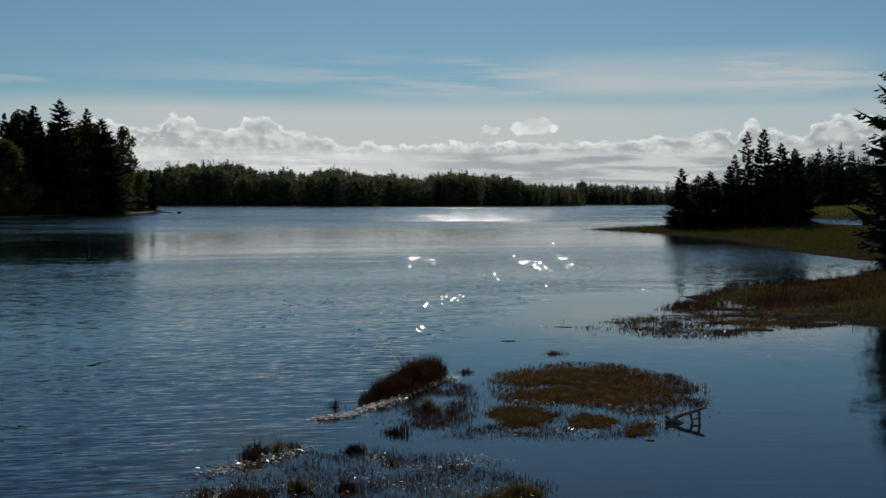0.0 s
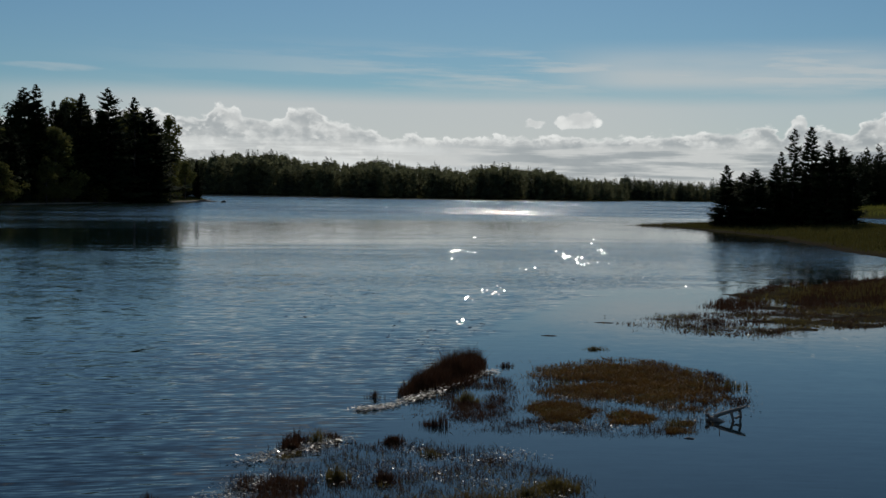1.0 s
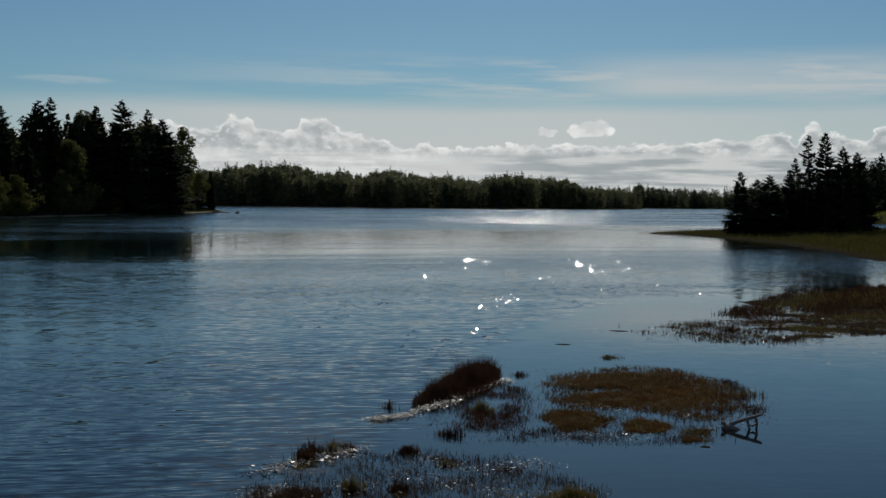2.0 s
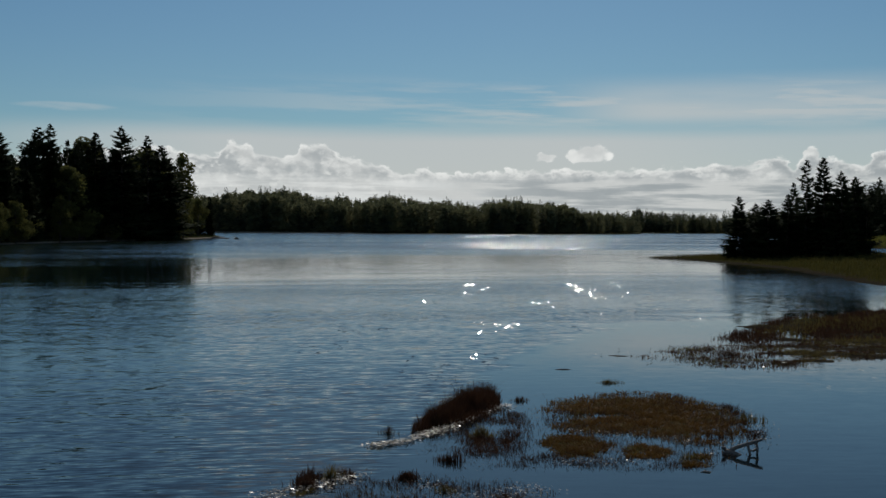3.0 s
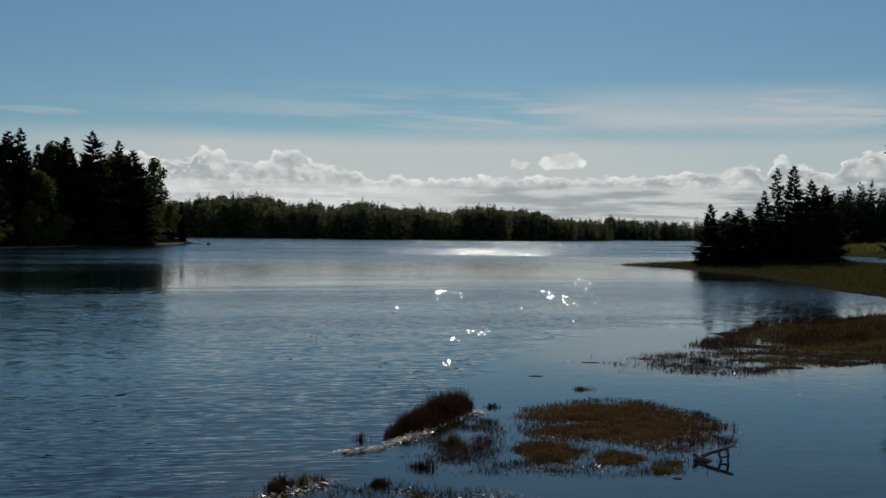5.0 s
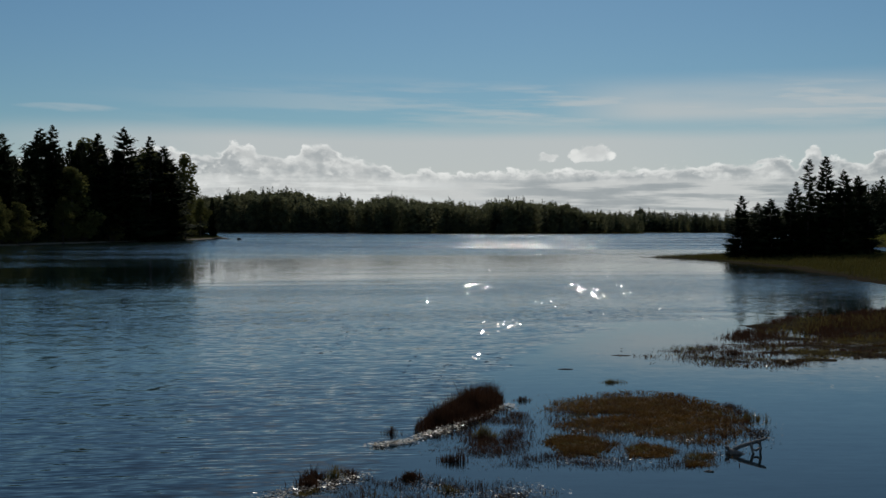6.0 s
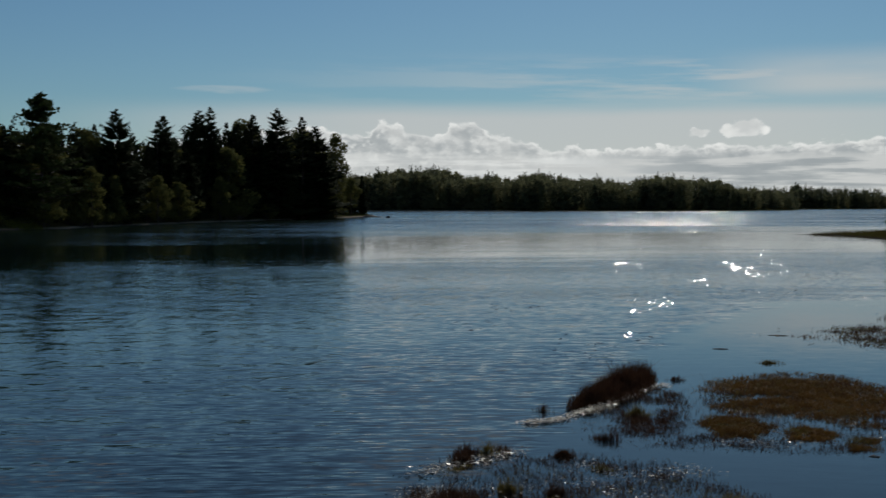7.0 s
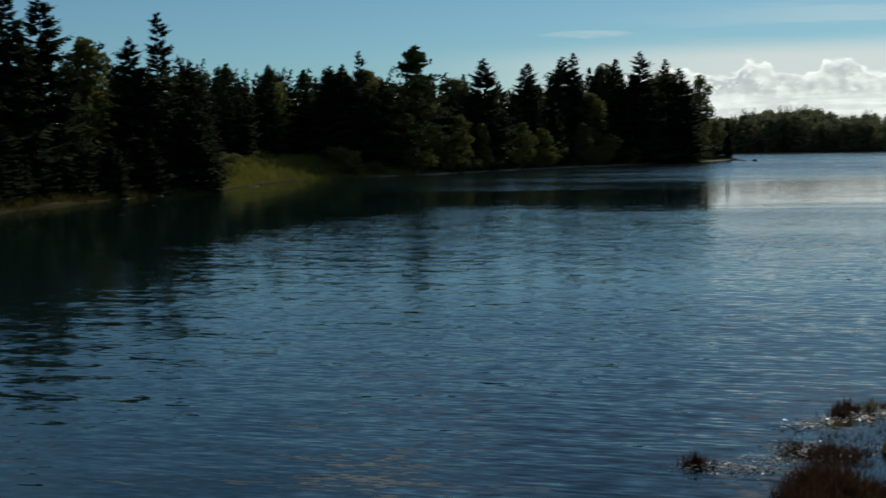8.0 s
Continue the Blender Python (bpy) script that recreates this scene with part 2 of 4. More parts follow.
def water_material():
    """Tidal water: wind ripples, a calm ring that mirrors the shore woods, and still shallows behind the marsh."""
    m, N, out = material("tidal_water")
    pos = N.add("ShaderNodeNewGeometry").outputs["Position"]
    sep = N.add("ShaderNodeSeparateXYZ")
    N.put(sep.inputs[0], pos)
    x, y = sep.outputs[0], sep.outputs[1]
    dist = N.math("SQRT", N.math("ADD", N.math("MULTIPLY", x, x), N.math("MULTIPLY", y, y)))
    az = N.step(N.math("ARCTAN2", x, y), radians(-60), radians(30), False)

    # the waves bend round towards the wooded shore
    west = N.math("SUBTRACT", N.math("SQRT", N.math("MULTIPLY_ADD", x, x, 9.0)), x)
    along_wind = N.math("MULTIPLY_ADD", west, 0.13, y)

    def field(sx, sy, seed, detail=2.0, rough=0.5):
        """Noise drawn out across the wind, about zero, in waves per metre."""
        return N.math("SUBTRACT", N.noise(N.combine(N.math("MULTIPLY", x, sx), N.math("MULTIPLY", along_wind, sy), seed), 1.0, detail, rough), 0.5)

    def reach(stops, top):
        """A distance from the landing, by bearing in degrees."""
        return N.math("MULTIPLY", N.ramp(az, [((d + 60) / 90, r / top) for d, r in stops]), top)

    patches = field(0.025, 0.07, 3.3, 4)
    ragged = N.math("MULTIPLY_ADD", field(0.06, 0.5, 6.1, 4, 0.6), 0.5, N.math("MULTIPLY", patches, 0.35))
    warped = N.math("MULTIPLY", dist, N.math("ADD", 1.0, ragged))
    # calm ring in the lee of the wooded point
    inner = reach(((-60, 30), (-45, 38), (-41, 44), (-34, 58), (-28, 71), (-20, 67), (-5, 68), (2, 76), (8, 84), (14, 92)), 100)
    outer = reach(((-60, 300), (-37, 300), (-33, 128), (-29, 108), (-25, 108), (-20, 120), (-12, 128), (0, 150), (8, 175)), 400)
    ring = N.math("MULTIPLY", N.step(N.math("SUBTRACT", warped, inner), -5.0, 7.0), N.step(N.math("SUBTRACT", outer, warped), -15.0, 25.0))
    # still water round the marsh
    pool_edge = reach(((-30, 7), (-14, 9), (-10, 11.5), (-7, 13.8), (-3.5, 17), (-0.5, 23.5), (2.3, 29), (6.5, 38), (12, 43), (18, 48), (30, 62)), 100)
    pool = N.step(N.math("DIVIDE", N.math("MULTIPLY", dist, N.math("MULTIPLY_ADD", ragged, 0.8, 1.0)), pool_edge), 1.2, 1.06)
    gusts = N.math("MULTIPLY_ADD", N.step(patches, -0.16, 0.16), 0.6, 0.62)
    wind = N.math("MULTIPLY", gusts, N.math("SUBTRACT", 1.0, N.math("MULTIPLY", ring, N.math("MULTIPLY_ADD", N.step(field(0.05, 0.6, 8.8, 3), -0.02, 0.16), -0.34, N.math("MULTIPLY_ADD", N.step(az, 0.44, 0.56), -0.12, 0.91)))))
    wind = N.math("MULTIPLY", wind, N.math("SUBTRACT", 1.0, N.math("MULTIPLY", pool, 0.92)))
    wind = N.math("MULTIPLY", wind, N.math("MULTIPLY_ADD", N.step(az, 0.1, 0.45), 0.48, 0.52))
    offing = N.math("MULTIPLY", N.step(dist, 110.0, 200.0), N.math("MULTIPLY_ADD", N.step(field(0.012, 0.09, 4.7, 4, 0.6), -0.10, 0.12), 0.75, 0.45))
    # slopes: fine ripples, longer waves, and long low ones that still show far off
    fine = field(2.4, 13.0, 5.0, 2)
    ripple = field(0.6, 4.8, 0.0, 2)
    broad = field(0.16, 0.55, 9.0, 3)
    slope = N.math("ADD", N.math("MULTIPLY", fine, 0.36), N.math("MULTIPLY_ADD", ripple, 0.22, N.math("MULTIPLY", broad, 0.06)))
    # steep crests here and there that catch the sun
    crest = N.step(N.noise(N.combine(N.math("MULTIPLY", x, 10.0), N.math("MULTIPLY", y, 2.5), 2.5), 1.0, 1, 0.4), 0.66, 0.695)
    rare = N.step(N.noise(N.combine(N.math("MULTIPLY", x, 0.5), N.math("MULTIPLY", y, 0.16), 3.7), 1.0, 2, 0.5), 0.51, 0.60)
    lane = N.step(N.math("ABSOLUTE", N.math("SUBTRACT", x, N.math("MULTIPLY", y, 0.06))), 11.0, 6.0)
    crest = N.math("MULTIPLY", N.math("MULTIPLY", crest, rare), N.math("MULTIPLY", lane, N.step(dist, 20.0, 34.0)))
    smooth = N.math("SUBTRACT", 1.0, crest)
    slope = N.math("MULTIPLY", slope, smooth)
    sy = N.math("MULTIPLY", N.math("MULTIPLY_ADD", slope, -WAVES, N.math("MULTIPLY_ADD", offing, FAR_LEAN, LEAN)), N.math("MULTIPLY", wind, N.math("MULTIPLY_ADD", offing, 1.6, 1.0)))
    sy = N.math("MULTIPLY_ADD", N.math("MULTIPLY", crest, N.step(wind, 0.2, 0.5)), -CRESTS, sy)
    sx = N.math("MULTIPLY", N.math("MULTIPLY", N.math("ADD", field(3.0, 7.0, 12.0, 2), field(0.5, 1.6, 14.0, 2)), WAVES * 0.32), N.math("MULTIPLY", wind, N.math("MULTIPLY_ADD", offing, 0.55, 1.0)))
    sx = N.math("MULTIPLY", sx, smooth)
    sx = N.math("MULTIPLY_ADD", crest, N.math("MULTIPLY", field(2.2, 0.6, 17.0, 1), 0.9), sx)
    nrm = N.add("ShaderNodeVectorMath")
    nrm.operation = "NORMALIZE"
    N.put(nrm.inputs[0], N.combine(sx, sy, 1.0))
    d = N.add("ShaderNodeBsdfPrincipled")
    N.put(d.inputs["Base Color"], N.mix(N.step(N.math("MULTIPLY_ADD", y, -0.25, N.math("MULTIPLY", x, -1.0)), 0.0, 9.0), (0.003, 0.007, 0.009, 1), (0.005, 0.013, 0.011, 1)))
    N.put(d.inputs["Roughness"], N.math("MULTIPLY_ADD", N.math("MULTIPLY", wind, N.step(dist, 15.0, 80.0)), 0.075, 0.05))
    d.inputs["IOR"].default_value = 1.333
    N.put(d.inputs["Normal"], nrm.outputs[0])
    N.put(out.inputs[0], d.outputs[0])
    return m


def wrack_material():
    m, N, out = material("wet_wrack")
    geo = N.add("ShaderNodeNewGeometry")
    d = N.add("ShaderNodeBsdfPrincipled")
    N.put(d.inputs["Base Color"], N.mix(geo.outputs["Random Per Island"], (0.02, 0.015, 0.008, 1), (0.12, 0.09, 0.05, 1)))
    N.put(d.inputs["Roughness"], N.math("MULTIPLY_ADD", geo.outputs["Random Per Island"], 0.5, 0.28))
    N.put(out.inputs[0], d.outputs[0])
    return m


WAVES, CRESTS = 0.95, 0.29         # ripple slope, slope of the steep crests
LEAN, FAR_LEAN = -0.012, -0.034    # how far the visible wave faces lean to the landing, near and in the offing
WATER = water_material()
GROUND = ground_material()
SPRUCE = leaf_material("spruce_needles", (0.010, 0.017, 0.007), (0.026, 0.036, 0.013), 0.12)
PINE = leaf_material("pine_needles", (0.022, 0.034, 0.013), (0.065, 0.085, 0.022), 0.2)
LEAF = leaf_material("broad_leaves", (0.05, 0.06, 0.022), (0.145, 0.142, 0.044), 0.38)
# foliage across the water: the haze of distance is put into these paler colours
HAZED_LEAF = leaf_material("far_leaves_with_haze", (0.07, 0.083, 0.05), (0.195, 0.195, 0.10), 0.5)
HAZED_NEEDLE = leaf_material("far_needles_with_haze", (0.036, 0.049, 0.031), (0.085, 0.10, 0.058), 0.25)
RUSH = leaf_material("red_brown_marsh_stems", (0.034, 0.018, 0.012), (0.092, 0.044, 0.024), 0.22, 0.6, 0.7)
AMBER = leaf_material("amber_marsh_grass", (0.046, 0.026, 0.009), (0.18, 0.094, 0.024), 0.38, 0.6, 0.6)
STRAW = leaf_material("olive_marsh_grass", (0.06, 0.045, 0.015), (0.17, 0.13, 0.04), 0.35, 0.6, 0.6)
SPITGRASS = leaf_material("dark_olive_spit_grass", (0.038, 0.033, 0.011), (0.115, 0.10, 0.026), 0.3, 0.6, 0.6)
MEADOW = leaf_material("meadow_grass", (0.05, 0.062, 0.014), (0.21, 0.20, 0.04), 0.4, 0.6, 0.6)
BARK = bark_material("spruce_bark", (0.035, 0.026, 0.02), (0.11, 0.09, 0.075))
WRACK = wrack_material()
ROCK = bark_material("wet_rock", (0.02, 0.02, 0.02), (0.08, 0.075, 0.07), 3.0)
GREYWOOD = bark_material("weathered_wood", (0.08, 0.072, 0.063), (0.27, 0.245, 0.22), 14.0)


# ---- mesh helpers ----
def mesh_object(name, verts, faces, mat, parent=None, smooth=False):
    me = bpy.data.meshes.new(name)
    me.from_pydata(np.asarray(verts).tolist() if not isinstance(verts, list) else verts, [], faces if isinstance(faces, list) else faces.tolist())
    me.materials.append(mat)
    if smooth:
        me.shade_smooth()
    ob = new(name, me)
    if parent:
        ob.parent = parent
    return ob


class Soup:
    """Vertices and faces gathered for one mesh."""

    def __init__(self):
        self.v, self.f = [], []

    def quad(self, a, b, c, d):
        n = len(self.v)
        self.v += [a, b, c, d]
        self.f.append((n, n + 1, n + 2, n + 3))

    def tri(self, a, b, c):
        n = len(self.v)
        self.v += [a, b, c]
        self.f.append((n, n + 1, n + 2))

    def limb(self, pts, radii, sides=6):
        """A tapered tube along points."""
        rings = []
        for i, p in enumerate(pts):
            p = Vector(p)
            q = Vector(pts[min(i + 1, len(pts) - 1)]) - Vector(pts[max(i - 1, 0)])
            q.normalize()
            u = q.orthogonal().normalized()
            w = q.cross(u)
            base = len(self.v)
            for k in range(sides):
                a = 2 * math.pi * k / sides
                self.v.append(tuple(p + (u * math.cos(a) + w * math.sin(a)) * radii[i]))
            rings.append(base)
        for r0, r1 in zip(rings, rings[1:]):
            for k in range(sides):
                self.f.append((r0 + k, r0 + (k + 1) % sides, r1 + (k + 1) % sides, r1 + k))
        self.f.append(tuple(rings[-1] + k for k in range(sides)))
        self.f.append(tuple(rings[0] + k for k in reversed(range(sides))))


# ---- the lie of the land ----
LEFT_LAND = [(-8, 4.5), (-22, 7), (-38, 18), (-52, 36), (-60, 51), (-66, 62), (-70, 74), (-72, 86), (-80, 103), (-90, 123), (-90, 136), (-84, 152), (-85, 180),
             (-84, 205), (-80, 238), (-77, 280), (-76, 318), (-84, 332), (-120, 345), (-420, 350), (-420, -300), (0, -300)]
RIGHT_LAND = [(-8, 4.5), (0, 4), (8, 5), (24, 10), (24, 26), (14, 29.3), (11.1, 31.3), (9.3, 30.4), (6.8, 28.2), (4.6, 28.8), (3.4, 31), (4.2, 32.6), (5.6, 34.2), (8.6, 39.8),
              (11.3, 44.9), (14.7, 47.9), (18.5, 51), (22.5, 57), (24.3, 63), (23.6, 70), (23.6, 78), (24.8, 98), (22.6, 114), (19.5, 127), (15.0, 131), (19, 133.5),
              (29, 141), (40, 143), (52, 139), (75, 122), (400, 100), (400, -300), (0, -300)]
EAST_BANK = [(60, 222), (66, 200), (74, 186), (120, 168), (420, 150), (420, 520), (170, 480), (112, 350), (80, 262)]
FAR_LAND = [(-4500, 400), (-420, 470), (-290, 575), (-157, 600), (-95, 572), (-50, 546), (10, 556), (63, 590), (78, 612), (72, 690), (130, 700), (260, 690), (420, 600), (4500, 500), (4500, 4600), (-4500, 4600)]


def inside_distance(poly, px, py):
    """Signed distance to a polygon: positive inside."""
    best = np.full(px.shape, 1e18)
    odd = np.zeros(px.shape, bool)
    for (x0, y0), (x1, y1) in zip(poly, poly[1:] + poly[:1]):
        dx, dy = x1 - x0, y1 - y0
        t = np.clip(((px - x0) * dx + (py - y0) * dy) / (dx * dx + dy * dy), 0, 1)
        best = np.minimum(best, (px - x0 - t * dx) ** 2 + (py - y0 - t * dy) ** 2)
        if dy:
            odd ^= ((y0 > py) != (y1 > py)) & (px < dx * (py - y0) / dy + x0)
    d = np.sqrt(best)
    return np.where(odd, d, -d)


def lump(px, py, s, k):
    return np.sin(px * s + 1.3 * k) * np.cos(py * s * 1.17 + 2.1 * k) + 0.5 * np.sin(px * s * 2.3 + py * s * 1.9 + k)


def ground_height(px, py):
    px, py = np.asarray(px, float), np.asarray(py, float)
    wob = lump(px, py, 0.9, 1) * 0.25 + lump(px, py, 0.25, 2) * 0.5
    dl = inside_distance(LEFT_LAND, px, py) + wob * np.clip(np.hypot(px, py) / 80, 0, 1.5)
    dr = inside_distance(RIGHT_LAND, px, py) + wob * 0.7
    de = inside_distance(EAST_BANK, px, py)
    df = inside_distance(FAR_LAND, px, py)
    z = np.full(px.shape, -0.9)

    def rise(d, a, b):
        return np.where(d > 0, a * (1 - np.exp(-np.maximum(d, 0) / b)), np.maximum(d * a / b, -0.9))

    z = np.maximum(z, rise(dl, 1.6, 5.0) + np.where(dl > 0, 1.5 * np.exp(-((px + 90) ** 2 + (py - 108) ** 2) / 10 ** 2) + 1.3 * np.exp(-((px + 98) ** 2 + (py - 127) ** 2) / 11 ** 2) + 1.4 * np.exp(-((px + 96) ** 2 + (py - 141) ** 2) / 8 ** 2), 0) * np.clip(dl / 3, 0, 1))
    z = np.maximum(z, rise(dr, 0.16, 1.6) + np.where(dr > 0, 0.5 * (1 - np.exp(-((dr / 9) ** 2))), 0) + np.where(dr > 0, lump(px, py, 1.7, 3) * 0.03, 0))
    # the outer marsh lies half under water, in streaks along the shore
    flat = np.clip((41 - py) / 3, 0, 1) * np.clip((15 - px) / 4, 0, 1) * (dr > -2)
    streaks = 0.020 + 0.045 * np.sin(py * 3.1 + 0.6 * np.sin(px * 1.3) + 0.35 * px) + 0.03 * lump(px * 0.7, py * 1.6, 2.1, 4) - 0.02 * np.clip(10.5 - px, 0, 6) - 0.05 * np.clip((py - 35.5) / 2, 0, 1) * np.clip((12.5 - px) / 2, 0, 1)
    z = np.where(flat > 0, z * (1 - flat) + flat * np.minimum(z, streaks), z)
    wet = np.clip((52 - py) / 6, 0, 1) * np.clip((py - 33) / 3, 0, 1) * np.clip((18 - px) / 5, 0, 1) * (dr > 0) * np.exp(-np.maximum(dr, 0) / 2.5)
    z = z - wet * (0.10 + 0.10 * lump(px, py, 1.4, 6) + 0.06 * lump(px, py * 2, 2.6, 9))
    z = np.maximum(z, rise(de, 2.0, 9.0))
    z = np.maximum(z, rise(df, 3.0, 20.0) + np.where(df > 0, 5 * np.clip((df - 15) / 140, 0, 1), 0) + np.where(df > 200, np.clip((df - 200) / 900, 0, 1) * 2, 0))
    near = np.hypot(px, py)
    z = np.maximum(z, -0.9 + 2.75 * np.clip((9.5 - near) / 5.5, 0, 1) * np.clip((7.5 - py) / 4, 0, 1))
    return z


def ground_at(x, y):
    return float(ground_height(np.array([x]), np.array([y]))[0])


def build_ground():
    a = np.radians(np.concatenate([np.arange(-180, -52, 4.0), np.arange(-52, 24, 0.3), np.arange(24, 180, 4.0)]))
    r = np.concatenate([[0.0], np.geomspace(0.5, 10, 20), np.linspace(10.3, 55, 190), np.geomspace(55.8, 4600, 210)])
    A, R = np.meshgrid(a, r)
    X, Y = R * np.sin(A), R * np.cos(A)
    Z = ground_height(X, Y)
    v = np.stack([X.ravel(), Y.ravel(), Z.ravel()], 1)
    n, k = len(r), len(a)
    i, j = np.meshgrid(np.arange(n - 1), np.arange(k), indexing="ij")
    j2 = (j + 1) % k
    f = np.stack([i * k + j, i * k + j2, (i + 1) * k + j2, (i + 1) * k + j], -1).reshape(-1, 4)
    ob = mesh_object("ground", v, f, GROUND, smooth=True)
    tagged(ob, "low muddy and grassy shores rising to forest floor", "ground", kind="structure")


build_ground()
bm = bmesh.new()
bmesh.ops.create_circle(bm, cap_ends=True, segments=96, radius=4500)
me = bpy.data.meshes.new("water")
bm.to_mesh(me)
bm.free()
me.materials.append(WATER)
tagged(new("water", me), "calm blue tidal inlet with light ripples and sun glints", "water", kind="structure")


# ---- trees ----
def spruce_arrays(rng, height, radius, whorls, per, twigs, bare=0.06, ragged=0.25, width=1.0):
    """Foliage of a spruce: whorls of drooping boughs, each a spray of flat twigs."""
    s = Soup()
    for w in range(whorls):
        u = bare + (1 - bare) * (1 - (1 - (w + rng.random() * 0.6) / whorls) ** 1.25)
        if u > 0.985:
            continue
        z0 = u * height
        reach = radius * min(0.96 * (1 - u) ** 0.76 + 0.02, 1.5 * (1 - u) + 0.012) * (0.55 + 0.45 * min(1, u / 0.12)) * (1 - ragged * 0.3 + ragged * (rng.random() - 0.3))
        slope = -0.42 + 0.95 * u + rng.uniform(-0.08, 0.08)
        n = max(3, int(per * (1 - 0.45 * u)))
        turn = rng.random() * 6.28
        for b in range(n):
            if rng.random() < ragged * 0.25:
                continue
            a = turn + 6.283 * b / n + rng.uniform(-0.35, 0.35)
            L = reach * (rng.uniform(0.55, 1.0) if rng.random() < 0.8 else rng.uniform(1.0, 1.3)) + 0.1
            ca, sa = math.cos(a), math.sin(a)
            zb = z0 + rng.uniform(-0.6, 0.6) * height * (1 - bare) / whorls

            def at(q):
                return (ca * L * q, sa * L * q, zb + L * (slope * q + 0.22 * q * q * (1.6 - u) * (q - 0.2)))

            for k in range(twigs):
                q = 0.12 + 0.88 * (k + rng.random()) / twigs
                p = at(q)
                side = -1 if k % 2 else 1
                tl = (0.16 + 0.30 * (1 - q) + 0.10 * rng.random()) * (L * 0.74 + 0.32) * width
                ta = a + side * rng.uniform(0.35, 1.0)
                tip = (p[0] + math.cos(ta) * tl, p[1] + math.sin(ta) * tl, p[2] - tl * rng.uniform(0.12, 0.55))
                wd = tl * rng.uniform(0.34, 0.58) * width
                px, py = -math.sin(ta) * wd, math.cos(ta) * wd
                mid = ((p[0] + tip[0]) / 2, (p[1] + tip[1]) / 2, (p[2] + tip[2]) / 2)
                s.quad(p, (mid[0] + px, mid[1] + py, mid[2] - wd * rng.uniform(0.2, 0.9)), tip, (mid[0] - px, mid[1] - py, mid[2] - wd * rng.uniform(0.2, 0.9)))
            c0, c1 = at(0.05), at(0.62)
            for sg in (-1, 1):
                wd = (0.20 * L + 0.08) * sg
                s.quad(c0, (c1[0] - sa * wd, c1[1] + ca * wd, c1[2] - abs(wd) * 0.9), at(0.8), (c1[0], c1[1], c1[2] + 0.04))
            e, p9 = at(1.12), at(0.75)
            s.tri(e, (p9[0] - sa * 0.09 * L, p9[1] + ca * 0.09 * L, p9[2] - 0.03), (p9[0] + sa * 0.09 * L, p9[1] - ca * 0.09 * L, p9[2] - 0.06 * L))
    for k in range(5):
        a = k * 1.257
        s.tri((0, 0, height * 1.0), (0.10 * math.cos(a), 0.10 * math.sin(a), height * 0.955), (0.10 * math.cos(a + 1.3), 0.10 * math.sin(a + 1.3), height * 0.965))
    return s


def blob_arrays(rng, centres, leaf, count):
    """Foliage of a broad-leaved crown: small leaf sprays scattered through uneven lobes."""
    s = Soup()
    total = sum(c[3] ** 2 for c in centres)
    for cx, cy, cz, r in centres:
        for _ in range(int(count * r * r / total)):
            d = Vector((rng.gauss(0, 1), rng.gauss(0, 1), rng.gauss(0, 0.85)))
            d.normalize()
            p = Vector((cx, cy, cz)) + d * r * (rng.random() ** 0.4) * rng.uniform(0.8, 1.12)
            u = Vector((rng.gauss(0, 1), rng.gauss(0, 1), rng.gauss(0, 0.6))).normalized()
            w = u.orthogonal().normalized()
            w.rotate(Matrix.Rotation(rng.random() * 6.28, 3, u))
            l = leaf * rng.uniform(0.6, 1.4)
            s.quad(tuple(p - u * l), tuple(p + w * l * 0.55), tuple(p + u * l), tuple(p - w * l * 0.5))
    return s


def trunk_soup(rng, height, r0, lean=0.02, sides=8):
    s = Soup()
    n = 7
    pts = [(lean * height * math.sin(i * 1.1) * 0.3, lean * height * math.cos(i * 0.9) * 0.3 * (i > 0), height * i / (n - 1) - 0.35 * (i == 0)) for i in range(n)]
    s.limb(pts, [r0 * (1.25 if i == 0 else 1) * (1 - 0.93 * i / (n - 1)) for i in range(n)], sides)
    return s


def tree_thing(name, label, category, trunk, crown, mat):
    root = new(name)
    tagged(root, label, category)
    mesh_object("trunk", trunk.v, trunk.f, BARK, root, True)
    mesh_object("crown", crown.v, crown.f, mat, root)
    return root


def make_spruce(seed, height, radius, whorls=38, per=9, twigs=10, bare=0.04, ragged=0.25):
    rng = random.Random(seed)
    return tree_thing("spruce_tree", "dark green spruce standing on the wooded shore", "tree", trunk_soup(rng, height * 0.985, height * 0.011 + 0.03),
                      spruce_arrays(rng, height, radius, whorls, per, twigs, bare, ragged), SPRUCE)


